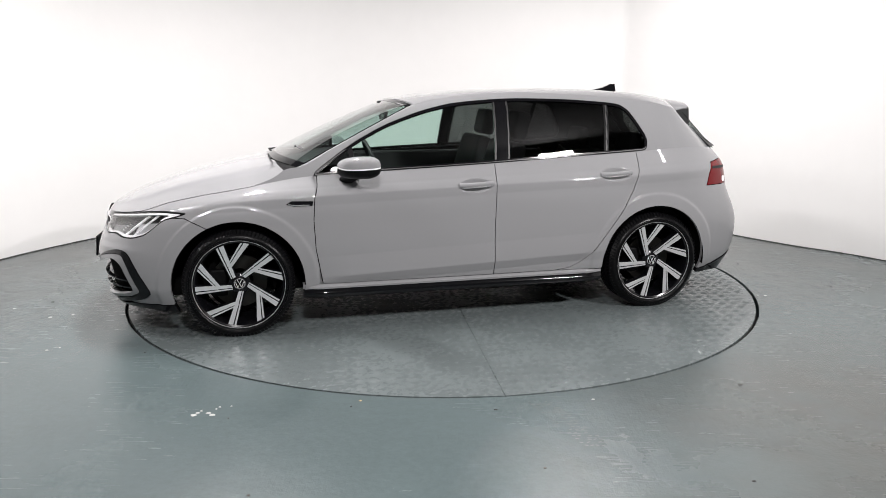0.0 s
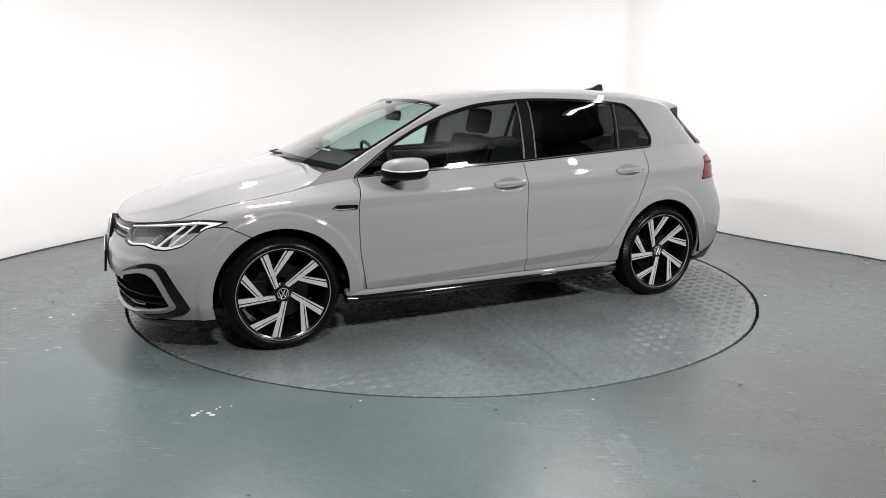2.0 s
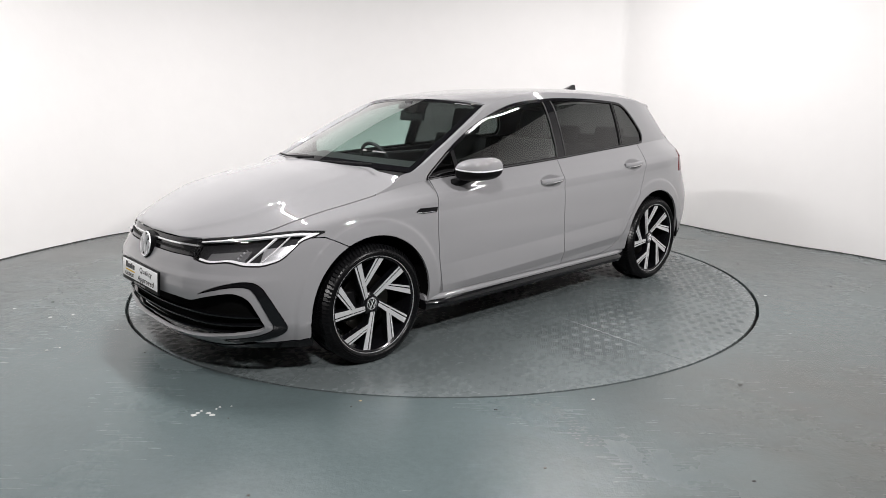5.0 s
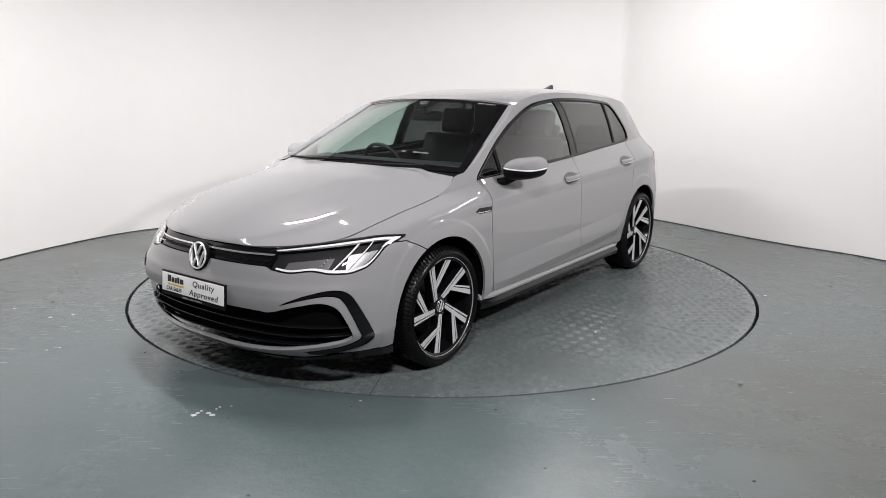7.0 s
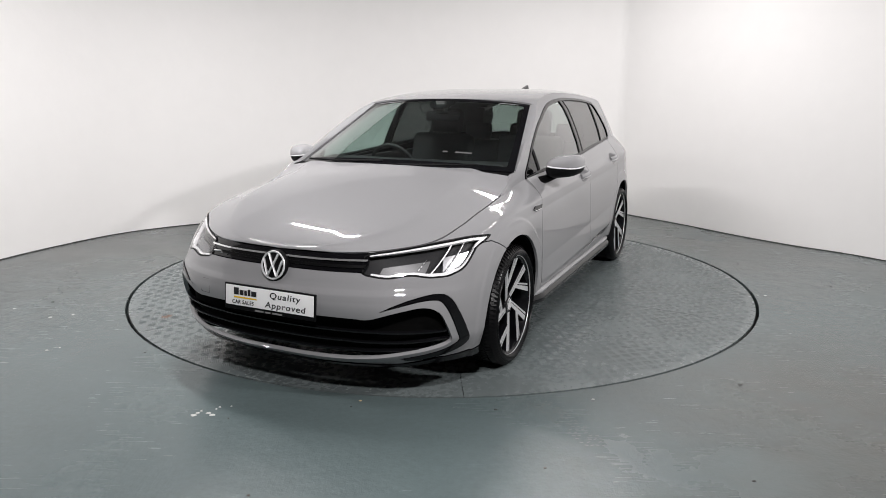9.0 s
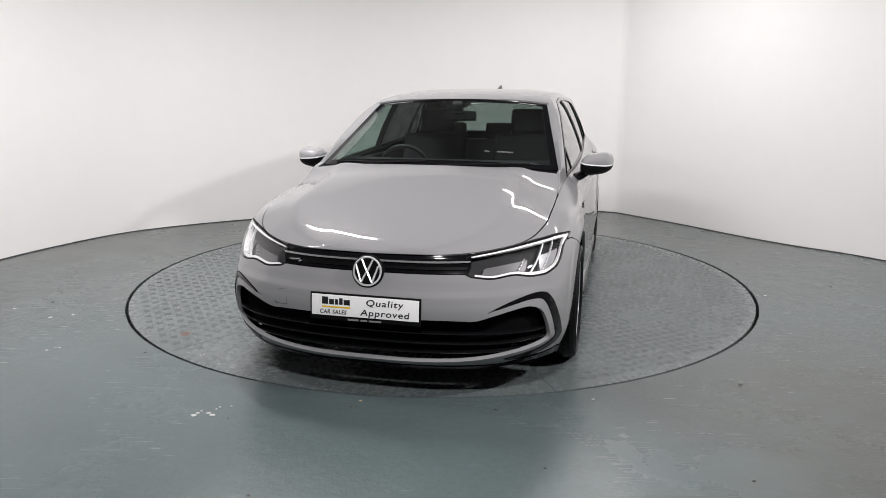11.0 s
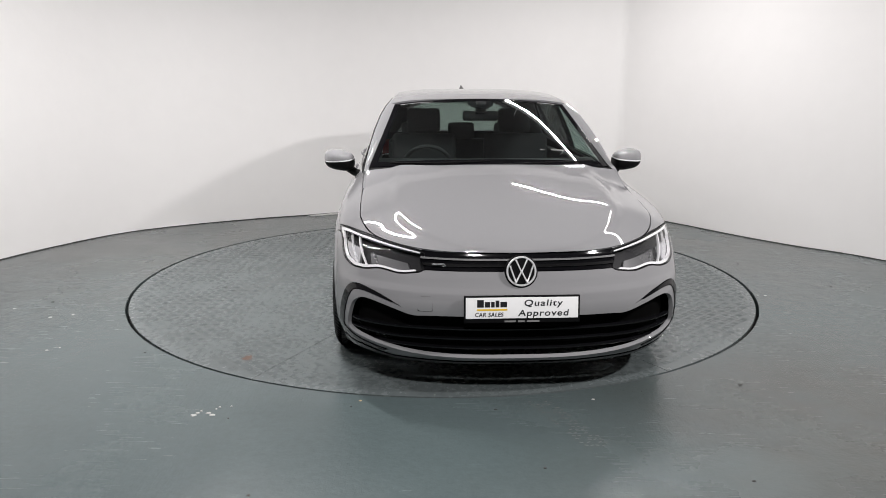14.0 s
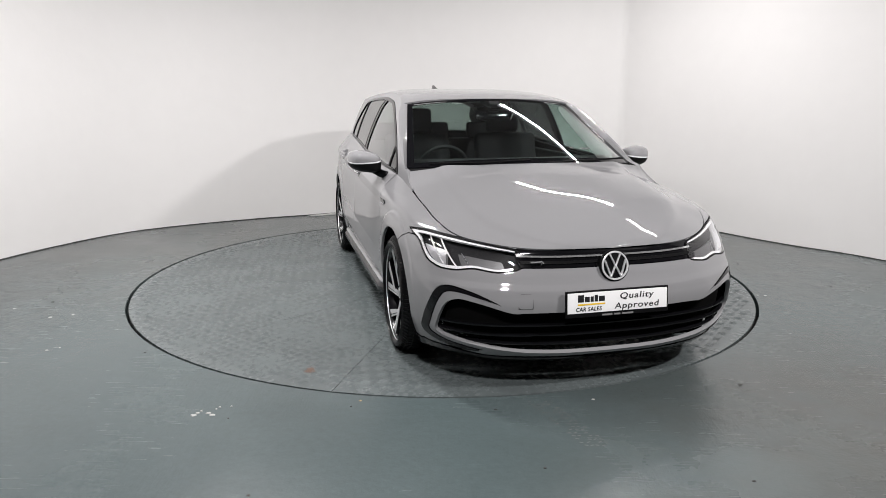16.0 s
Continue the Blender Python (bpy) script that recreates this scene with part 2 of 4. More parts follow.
def build_studio():
    floor_mat = floor_paint()
    wall_mat = material("white_wall_paint", (0.82, 0.81, 0.80), 0.6, 0, 0, grain=0.015, scale=6, bump=0.002)
    dark_mat = material("unseen_dark_wall_paint", (0.15, 0.15, 0.15), 0.6, 0, 0, grain=0.02, scale=6)
    # floor with a round hole for the turntable
    bm = bmesh.new()
    n = 160
    rings = []
    for r in (2.260, 2.6, 3.4, 5.0, 9.0):
        rings.append([bm.verts.new((r * math.cos(2 * math.pi * k / n), r * math.sin(2 * math.pi * k / n), 0)) for k in range(n)])
    low = [bm.verts.new((v.co.x, v.co.y, -0.09)) for v in rings[0]]
    for a, b in zip([low] + rings, rings):
        for k in range(n):
            bm.faces.new((a[k], b[k], b[(k + 1) % n], a[(k + 1) % n]))
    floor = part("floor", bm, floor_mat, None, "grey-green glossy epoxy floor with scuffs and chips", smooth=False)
    tagged(floor, "", "floor", kind="structure")
    # pit under the plate
    bm = lathe([(2.4, -0.10), (2.4, -0.085), (0.001, -0.085), (0.001, -0.10)], 96, "z")
    pit = part("turntable_pit", bm, CHAR, None, "black shallow pit below the turntable")
    tagged(pit, "", "pit", kind="structure")
    line = wall_line()
    def strip(name, pts, z0, z1, mat, label, thick=0.12):
        bm = bmesh.new()
        pts = np.asarray(pts)
        d = np.gradient(pts, axis=0)
        nrm = np.stack([-d[:, 1], d[:, 0]], 1) / np.linalg.norm(d, axis=1, keepdims=True)
        cols = []
        for p, q in zip(pts, nrm):
            o = p + q * thick
            cols.append([bm.verts.new((p[0], p[1], z0)), bm.verts.new((p[0], p[1], z1)), bm.verts.new((o[0], o[1], z1)), bm.verts.new((o[0], o[1], z0))])
        for a, b in zip(cols, cols[1:]):
            for k in range(4):
                bm.faces.new((a[k], b[k], b[(k + 1) % 4], a[(k + 1) % 4]))
        bm.faces.new(cols[0][::-1])
        bm.faces.new(cols[-1])
        bmesh.ops.recalc_face_normals(bm, faces=bm.faces)
        ob = part(name, bm, mat, None, label)
        return tagged(ob, "", "wall", kind="structure")
    cut_a = int(np.argmax(line[:, 1] > -2.2))
    last = np.where(line[:, 1] > -2.2)[0][-1]
    strip("wall_curved", np.delete(line[cut_a:last + 1], 170 - cut_a, axis=0), -0.002, CEILING, wall_mat, "white curved studio wall meeting the grey floor")
    foot = np.delete(line[cut_a:last + 1], 170 - cut_a, axis=0)
    step = np.gradient(foot, axis=0)
    foot = foot + np.stack([step[:, 1], -step[:, 0]], 1) / np.linalg.norm(step, axis=1, keepdims=True) * .006
    joint = strip("trim_wall_foot", foot, .0, .009, material("grimy_joint", (0.05, 0.05, 0.048), 0.8, grain=0.5, scale=9), "dark grimy joint at the foot of the wall", .004)
    tagged(joint, "", "trim", kind="structure")
    # unseen walls added out of view, kept dark to limit bounce and deepen blacks
    strip("wall_near_west", line[:cut_a + 1], -0.002, CEILING, dark_mat, "unseen grey wall beside the camera, dark to limit bounce light")
    strip("wall_near_east", line[last:], -0.002, CEILING, dark_mat, "unseen grey wall beside the camera, dark to limit bounce light")
    strip("wall_front", [(5.0, -8.0), (-4.6, -8.0)], -0.002, CEILING, dark_mat, "unseen grey wall behind the camera, dark to limit bounce light")
    bm = boxed(-6, 6.2, -8.3, 4.5, CEILING, CEILING + 0.1)
    ce = part("ceiling", bm, material("grey_ceiling", (0.07, 0.07, 0.07), 0.85, 0, 0, grain=0.1, scale=8), None, "grey studio ceiling", smooth=False)
    tagged(ce, "", "ceiling", kind="structure")
    body = material("lamp_body", (0.7, 0.7, 0.7), 0.5)
    for eye, turn, *lean, ll, lw, watts in LAMPS + FLOODS:
        # the added fill lamps get a housing and hangers like the battens
        h = thing("batten_or_fill_light", "white light hung below the ceiling, a batten or an added fill lamp", "ceiling light", "batten lights")
        h.matrix_world = pose(eye[0], eye[1], eye[2], 0, 0, turn) @ pose(0, 0, 0, lean[0]) if lean else look(eye, turn)
        part("housing", box(bmesh.new(), -ll / 2 - 0.03, ll / 2 + 0.03, -lw / 2 - 0.02, lw / 2 + 0.02, 0.006, 0.06, 0.01), body, h)
        for e in (-1, 1):
            end = h.matrix_world @ Vector((e * ll * 0.35, 0, 0.03))
            top = h.matrix_world.inverted() @ Vector((end.x, end.y, CEILING + 0.003))
            part("hanger", sweep([(e * ll * 0.35, 0, 0.03), top], 0.008, 6), body, h)


def floor_paint():
    """Rolled epoxy paint: blotches, fine mottling, brushed scuffs and an orange-peel relief."""
    m = material("epoxy_floor_paint", (0.102, 0.121, 0.122), 0.30)
    nt = m.node_tree
    b = nt.nodes["Principled BSDF"]
    tc = nt.nodes.new("ShaderNodeTexCoord")

    def noise_of(scale, detail, rough=0.55, stretch=None, turn=0.0):
        n = nt.nodes.new("ShaderNodeTexNoise")
        n.inputs["Scale"].default_value, n.inputs["Detail"].default_value, n.inputs["Roughness"].default_value = scale, detail, rough
        if stretch:
            mp = nt.nodes.new("ShaderNodeMapping")
            mp.inputs["Scale"].default_value = stretch
            mp.inputs["Rotation"].default_value = (0, 0, turn)
            nt.links.new(tc.outputs["Object"], mp.inputs["Vector"])
            nt.links.new(mp.outputs[0], n.inputs["Vector"])
        else:
            nt.links.new(tc.outputs["Object"], n.inputs["Vector"])
        return n.outputs[0]

    def ranged(value, a0, a1, b0, b1):
        r = nt.nodes.new("ShaderNodeMapRange")
        for k, v in enumerate((a0, a1, b0, b1)):
            r.inputs[k + 1].default_value = v
        nt.links.new(value, r.inputs[0])
        return r.outputs[0]

    def times(a, c, op="MULTIPLY"):
        n = nt.nodes.new("ShaderNodeMath")
        n.operation = op
        nt.links.new(a, n.inputs[0])
        nt.links.new(c, n.inputs[1])
        return n.outputs[0]

    blot = noise_of(0.9, 6, 0.6)
    fine = noise_of(30, 8, 0.7)
    scuff_a = noise_of(1.0, 5, 0.6, (5, 60, 1), 0.4)
    scuff_b = noise_of(1.0, 5, 0.6, (70, 6, 1), 0.9)
    tone = times(ranged(blot, .3, .7, .88, 1.12), ranged(fine, .3, .7, .93, 1.07))
    tone = times(tone, ranged(scuff_a, .62, .76, 1.0, 1.10))
    tone = times(tone, ranged(scuff_b, .26, .36, .90, 1.0))
    hsv = nt.nodes.new("ShaderNodeHueSaturation")
    # the coat turns to a darker, warmer grey towards the front right, and greyer towards the back
    spot = nt.nodes.new("ShaderNodeSeparateXYZ")
    nt.links.new(tc.outputs["Object"], spot.inputs[0])
    right_tone = times(ranged(spot.outputs[0], .2, 1.8, 0, 1), ranged(noise_of(1.3, 5, .65), .3, .6, .35, 1))
    aged = times(ranged(spot.outputs[1], -1.6, 1.0, 0, .8), ranged(noise_of(2.1, 5, .65), .35, .6, .3, 1))
    tint = nt.nodes.new("ShaderNodeMix")
    tint.data_type = "RGBA"
    tint.inputs["A"].default_value = (0.085, 0.111, 0.114, 1)
    tint.inputs["B"].default_value = (0.104, 0.108, 0.102, 1)
    nt.links.new(aged, tint.inputs["Factor"])
    warm = nt.nodes.new("ShaderNodeMix")
    warm.data_type = "RGBA"
    nt.links.new(tint.outputs["Result"], warm.inputs["A"])
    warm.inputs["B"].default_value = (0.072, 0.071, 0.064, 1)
    front = times(right_tone, ranged(spot.outputs[1], -1.0, -2.4, 0, 1))
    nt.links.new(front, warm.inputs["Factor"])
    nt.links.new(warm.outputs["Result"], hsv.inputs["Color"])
    grime = times(ranged(spot.outputs[0], -1.9, -3.1, 0, 1), ranged(noise_of(3.2, 7, .7), .38, .62, 0, 1))
    tone = times(tone, ranged(grime, 0, 1, 1.0, .62))
    nt.links.new(tone, hsv.inputs["Value"])
    nt.links.new(hsv.outputs[0], b.inputs["Base Color"])
    rough = times(ranged(blot, .3, .7, .20, .31), ranged(scuff_a, .55, .75, 1.0, 1.12))
    nt.links.new(rough, b.inputs["Roughness"])
    relief = times(noise_of(55, 6, 0.6), ranged(noise_of(7, 4), .2, .8, 0.0, 2.2), "ADD")
    relief = times(relief, ranged(scuff_b, .5, .75, 0.0, .22), "ADD")
    bp = nt.nodes.new("ShaderNodeBump")
    bp.inputs["Strength"].default_value, bp.inputs["Distance"].default_value = 1.0, 0.0012
    nt.links.new(relief, bp.inputs["Height"])
    nt.links.new(bp.outputs[0], b.inputs["Normal"])
    return m


# ---- the car body surface ----
RING = {
    0: [(2.085, 0, .160), (2.07, .30, .160), (2.00, .56, .165), (1.90, .71, .178), (1.76, .79, .168), (1.60, .815, .158), (1.31, .83, .20), (.95, .845, .235), (.4, .85, .235), (-.2, .85, .235), (-.7, .85, .235), (-1.1, .845, .235), (-1.55, .82, .21), (-1.75, .78, .20), (-1.92, .69, .20), (-2.0, .40, .22), (-2.02, 0, .22)],
    1: [(2.135, 0, .200), (2.115, .32, .203), (2.045, .58, .225), (1.935, .74, .255), (1.78, .825, .25), (1.62, .845, .25), (1.31, .86, .27), (.95, .862, .275), (.4, .868, .275), (-.2, .87, .275), (-.7, .868, .275), (-1.1, .865, .275), (-1.55, .845, .27), (-1.77, .80, .27), (-1.97, .70, .28), (-2.08, .42, .30), (-2.11, 0, .30)],
    2: [(2.16, 0, .33), (2.14, .32, .33), (2.075, .58, .335), (1.965, .75, .34), (1.80, .84, .34), (1.62, .866, .35), (1.31, .885, .37), (.95, .878, .38), (.4, .883, .38), (-.2, .887, .38), (-.7, .885, .38), (-1.1, .885, .38), (-1.55, .868, .38), (-1.78, .82, .38), (-2.0, .715, .38), (-2.11, .43, .39), (-2.14, 0, .39)],
    3: [(2.175, 0, .46), (2.155, .32, .46), (2.085, .58, .46), (1.97, .745, .46), (1.80, .842, .47), (1.62, .873, .48), (1.31, .892, .50), (.95, .886, .50), (.4, .89, .50), (-.2, .893, .50), (-.7, .893, .50), (-1.1, .893, .50), (-1.55, .877, .50), (-1.79, .828, .50), (-2.01, .72, .50), (-2.11, .44, .50), (-2.14, 0, .50)],
    4: [(2.14, 0, .565), (2.12, .32, .565), (2.045, .57, .56), (1.93, .735, .56), (1.77, .835, .575), (1.60, .869, .60), (1.31, .89, .63), (.95, .884, .63), (.4, .886, .63), (-.2, .889, .63), (-.7, .89, .63), (-1.1, .892, .63), (-1.55, .875, .63), (-1.79, .828, .62), (-1.99, .72, .61), (-2.06, .44, .60), (-2.08, 0, .60)],
    5: [(2.115, 0, .63), (2.09, .32, .632), (2.0, .565, .635), (1.885, .72, .645), (1.735, .82, .67), (1.575, .855, .70), (1.31, .874, .73), (.95, .874, .75), (.4, .876, .76), (-.2, .879, .77), (-.7, .879, .775), (-1.1, .878, .78), (-1.55, .86, .78), (-1.765, .812, .78), (-1.92, .705, .78), (-1.985, .44, .78), (-2.005, 0, .78)],
    6: [(2.108, 0, .665), (2.08, .32, .668), (1.975, .555, .675), (1.85, .70, .695), (1.70, .79, .735), (1.55, .825, .765), (1.31, .835, .80), (.95, .842, .835), (.4, .85, .85), (-.2, .855, .865), (-.7, .852, .88), (-1.1, .852, .90), (-1.55, .835, .92), (-1.75, .78, .925), (-1.895, .672, .93), (-1.95, .44, .94), (-1.965, 0, .94)],
    7: [(2.10, 0, .683), (2.07, .32, .686), (1.955, .545, .70), (1.82, .675, .725), (1.67, .735, .775), (1.52, .745, .805), (1.31, .75, .838), (.97, .765, .90), (.4, .80, .935), (-.2, .80, .962), (-.7, .782, .99), (-1.1, .768, 1.01), (-1.5, .745, 1.035), (-1.72, .692, 1.035), (-1.85, .60, 1.025), (-1.9, .42, 1.03), (-1.92, 0, 1.03)],
}
NET = np.array([RING[k] for k in range(8)])


GAP = 0.0048
HUB_X, HUB_Y, HUB_Z = 1.312, 0.850, 0.310


def ring_sheet(nu=520, nv=130):
    mirror = np.array([1, -1, 1])
    net = np.concatenate([NET[:, 1:2] * mirror, NET, NET[:, -2:-1] * mirror], axis=1)
    mid = net[3]
    ku = np.concatenate([[0], np.cumsum(np.linalg.norm(np.diff(mid[:, :2], axis=0), axis=1))])
    ku -= ku[1]
    su = np.linspace(0, ku[-2], nu)
    rows = spline(ku, net.transpose(1, 0, 2), su)          # nu x levels x 3
    rows[0, :, 1] = 0
    rows[-1, :, 1] = 0
    kv = np.array([0, .05, .16, .28, .40, .52, .61, .69])
    grid = spline(kv, rows.transpose(1, 0, 2), np.linspace(0, kv[-1], nv)).transpose(1, 0, 2)
    flat = np.stack([np.repeat(su[:, None], nv, 1), grid[:, :, 2]], -1)
    # arch flares, shoulder crease and handle cups
    n = Sheet(grid, flat).n.reshape(grid.shape)
    x, z = grid[:, :, 0], grid[:, :, 2]
    flank = (grid[:, :, 1] > 0.5) | (x > 1.6)
    push = np.zeros(x.shape)
    for hx in (HUB_X, -HUB_X):
        r = np.hypot(x - hx, z - HUB_Z)
        k = np.clip((.456 - r) / .018, 0, 1)
        push += .007 * k * k * (3 - 2 * k)
    crease = np.interp(x, [-1.75, -1.1, 0, .9, 1.4], [.90, .868, .832, .800, .775])
    push += .009 * np.maximum(0, 1 - np.abs(z - crease) / .05) * np.clip((1.55 - x) / .3, 0, 1) * np.clip((x + 1.9) / .3, 0, 1)
    push += .003 * np.maximum(0, 1 - np.abs(z - .507 - .02 * grid[:, :, 1] ** 2) / .028) * np.clip((x - 1.80) / .15, 0, 1) * 1.0
    # the pressing along the foot of the doors rises to the rear
    foot = np.interp(x, [-1.0, .9], [.405, .325])
    run = np.clip((.93 - x) / .25, 0, 1) * np.clip((x + 1.0) / .2, 0, 1)
    push += .016 * np.maximum(0, 1 - np.abs(z - foot) / np.where(z > foot, .12, .055)) * run
    for hx, hz in ((-.095, .838), (-1.015, .882)):
        e = np.hypot((x - hx) / .105, (z - hz) / .040)
        push -= .024 * np.clip(1 - e**3, 0, 1)
    grid = grid + n * (push * flank)[:, :, None]
    return Sheet(grid, flat)


BELT = NET[7][6:15]
ORDER = np.argsort(BELT[:, 0])


def belt(x):
    x = np.asarray(x, float)
    v = spline(BELT[ORDER][:, 0], BELT[ORDER][:, 1:], np.clip(x.reshape(-1), -1.85, 1.30))
    return v[:, 0].reshape(x.shape), v[:, 1].reshape(x.shape)


def side_y(x, z):
    """Half width of the cabin side."""
    y, b = belt(x)
    d = np.maximum(z - b, -0.05)
    return y - 0.004 - 0.30 * d - 0.40 * d**2 - 2.4 * np.maximum(0, d - 0.29) ** 2


RAIL_X = [-1.86, -1.70, -1.4, -1.1, -.7, -.3, 0, .15, .235, .5, .75, .93, 1.03, 1.08, 1.17, 1.25]
RAIL_Z = [1.268, 1.286, 1.328, 1.360, 1.385, 1.388, 1.360, 1.335, 1.312, 1.19, 1.062, .966, .945, .912, .874, .853]


def rail(x):
    return spline(RAIL_X, np.array(RAIL_Z), np.asarray(x, float).reshape(-1)).reshape(np.shape(x))


def lean(x):
    """How far the top of the cabin's side leans forward towards the tailgate."""
    return np.clip((-1.25 - x) / 0.6, 0, 1) ** 1.5 * 0.23


def cabin_sheet(nu=300, nv=70):
    x = np.linspace(1.20, -1.85, nu)[:, None] * np.ones((1, nv))
    lo = belt(x)[1] - 0.004
    # the tailgate's edge leans forward towards the roof
    z = lo + (rail(x) - lo) * np.linspace(0, 1, nv)[None]
    xx = x + lean(x) * np.linspace(0, 1, nv)[None]
    grid = np.stack([xx, side_y(x, z), z], -1)
    return Sheet(grid, grid[:, :, [0, 2]])


def top_sheet(center, edge, power, nu, nv):
    """A crowned sheet between a centre line and an edge line, both nu x 3."""
    w = np.linspace(0, 1, nv)[None, :, None]
    c, e = center[:, None], edge[:, None]
    k = np.concatenate([w**1.8, w, w**power], -1)
    grid = c + (e - c) * k
    return grid


def between(points, n):
    p = np.array(points, float)
    k = np.concatenate([[0], np.cumsum(np.linalg.norm(np.diff(p, axis=0), axis=1))])
    return spline(k, p, np.linspace(0, k[-1], n))



def build_car():
    car = thing("car", "grey five-door hatchback with black trim standing on the turntable", "car")
    ring = ring_sheet()
    flat = ring.flat
    S = lambda x, y, z: tuple(ring.find((x, y, z)))

    def side(pts):
        """Flat outline from (x, z) pairs on the flank."""
        out = []
        sel = (ring.p[:, 1] > 0.55)
        P, Q = ring.p[sel], ring.flat[sel]
        for x, z in pts:
            i = np.argmin((P[:, 0] - x) ** 2 + (P[:, 2] - z) ** 2)
            out.append((Q[i][0] - (x - P[i][0]), z))
        return out

    def front(pts):
        """Flat outline from (y, z) pairs on the nose."""
        out = []
        sel = (ring.p[:, 0] > 1.45)
        P, Q = ring.p[sel], ring.flat[sel]
        for y, z in pts:
            i = np.argmin((P[:, 1] - abs(y)) ** 2 + (P[:, 2] - z) ** 2)
            out.append((Q[i][0] if y >= 0 else -0.6, z))
        return out

    arch_f = np.hypot(ring.p[:, 0] - HUB_X, ring.p[:, 2] - HUB_Z + 0.004) - 0.372
    arch_r = np.hypot(ring.p[:, 0] + HUB_X, ring.p[:, 2] - HUB_Z + 0.004) - 0.372
    arch_f[ring.p[:, 1] < 0.5] = 1
    arch_r[ring.p[:, 1] < 0.5] = 1
    # panel outlines
    door_front = [(.842, .93), (.868, .798), (.879, .667), (.873, .50), (.851, .363), (.838, .284)]
    pillar_b = [(-.229, .99), (-.222, .80), (-.211, .59), (-.210, .284)]
    rear_cut = [(-1.20, 1.04), (-1.181, .913), (-1.137, .787), (-1.066, .662), (-.956, .512), (-.864, .394), (-.788, .334), (-.712, .299), (-.62, .285)]
    front_door = outline(side(door_front + pillar_b[::-1]), flat)
    rear_door = outline(side(pillar_b + rear_cut[::-1]), flat)
    low_s, high_s = -0.2, flat[:, 0].max() + 0.2
    door_s = side([(.86, .5)])[0][0]
    # headlight, nose to fender line
    lamp = outline(soften([S(*p) for p in [(1.565, .85, .728), (1.63, .84, .706), (1.70, .82, .688), (1.79, .79, .602), (1.86, .75, .574), (1.92, .68, .566), (1.965, .615, .582), (2.01, .52, .560), (2.055, .43, .584), (2.06, .425, .645), (2.045, .43, .692), (1.96, .545, .706), (1.83, .68, .726), (1.70, .785, .738)]], 2, .16), flat)
    grille = outline(front([(-1, .608), (.432, .608), (.45, .645), (.45, .715), (-1, .715)]), flat)
    intake = outline(soften(front([(-1, .203), (.34, .205), (.5, .222), (.6, .238), (.70, .255), (.765, .272), (.792, .295), (.785, .36), (.76, .43), (.735, .455), (.69, .464), (.58, .437), (.48, .404), (.42, .410), (-1, .412)])), flat)
    bracket = outline(soften([S(*p) for p in [(2.12, .44, .415), (2.08, .58, .463), (2.0, .70, .497), (1.955, .765, .495), (1.925, .805, .44), (1.865, .832, .30), (1.875, .825, .262), (1.93, .775, .232), (2.0, .68, .213), (2.05, .58, .197), (2.12, .3, .17)]]), flat)
    trim = outline(soften([S(*p) for p in [(2.12, .47, .415), (2.06, .62, .487), (1.985, .74, .527), (1.94, .80, .522), (1.90, .82, .478), (1.79, .846, .285), (1.82, .83, .243), (1.90, .775, .212), (2.0, .64, .188), (2.05, .58, .21), (1.98, .70, .235), (1.93, .775, .30)]]), flat)
    trim = np.maximum(trim, -bracket)
    lip_line = outline(front([(-1, .05), (.4, .05)]) + side([(1.56, .05), (1.56, .206)]) + front([(.72, .205), (.58, .183), (.32, .178), (-1, .178)]), flat)
    fender_line = side([(1.585, .70), (1.52, .668), (1.455, .635), (1.40, .60)])
    brow = [S(1.72, .80, .705), S(1.86, .70, .66), S(1.98, .57, .64), S(2.045, .445, .66)]
    bumper_f = outline([(low_s, .0)] + side([(1.40, .0), (1.40, .60)]) + fender_line[::-1][1:] + brow + [(brow[-1][0], 1.2), (low_s, 1.2)], flat)
    fender = outline([(brow[-1][0], 1.2)] + brow[::-1] + fender_line + side([(1.40, .0)]) + side([(.835, .0), (.838, .284), (.851, .363), (.873, .50), (.879, .667), (.868, .798), (.842, .95)]) + [(door_s, 1.2)], flat)
    fender = np.maximum(fender, np.where(flat[:, 0] > door_s + 0.06, 1, -1))
    tail = outline([S(*p) for p in [(-1.745, .78, .948), (-1.715, .81, .87), (-1.69, .83, .795), (-1.88, .735, .795), (-1.955, .55, .80), (-1.955, .45, .85), (-1.93, .55, .94), (-1.84, .69, .95)]], flat)
    rear_lower = outline([S(-1.66, .83, .222), S(-1.80, .80, .245), S(-2.0, .70, .31), S(-2.12, .4, .36), (high_s, .36), (high_s, .0), S(-1.66, .8, .05)[:1] + (.0,)], flat)
    sill = outline(side([(.98, .0), (-.96, .0), (-.96, .283), (.98, .283)]), flat)

    def body(level, *holes):
        out = level + GAP / 2
        for h in holes:
            out = np.maximum(out, GAP / 2 - h)
        return np.maximum(np.maximum(out, -arch_f), -arch_r)

    bump_level = body(bumper_f, lamp, grille, intake, trim, lip_line)
    ob = part("front_bumper", panel(ring, bump_level, 0.02, both=True), PAINT, car)
    part("front_lip", panel(ring, body(lip_line, ), 0.03, 0.004, both=True), BLACK_GLOSS, ob, "gloss black front splitter lip")
    q0 = front([(.43, .46)])[0]
    tow = outline([(q0[0] - .032, .432), (q0[0] + .032, .432), (q0[0] + .026, .497), (q0[0] - .030, .497)], flat)
    part("tow_cover_gap", panel(ring, np.abs(tow) - .0016, 0, .0014, mirror=True), SEAL, ob)
    slats = part("lower_grille", panel(ring, intake, 0.0, -0.055, both=True), INNER, ob, "black lower air intake")
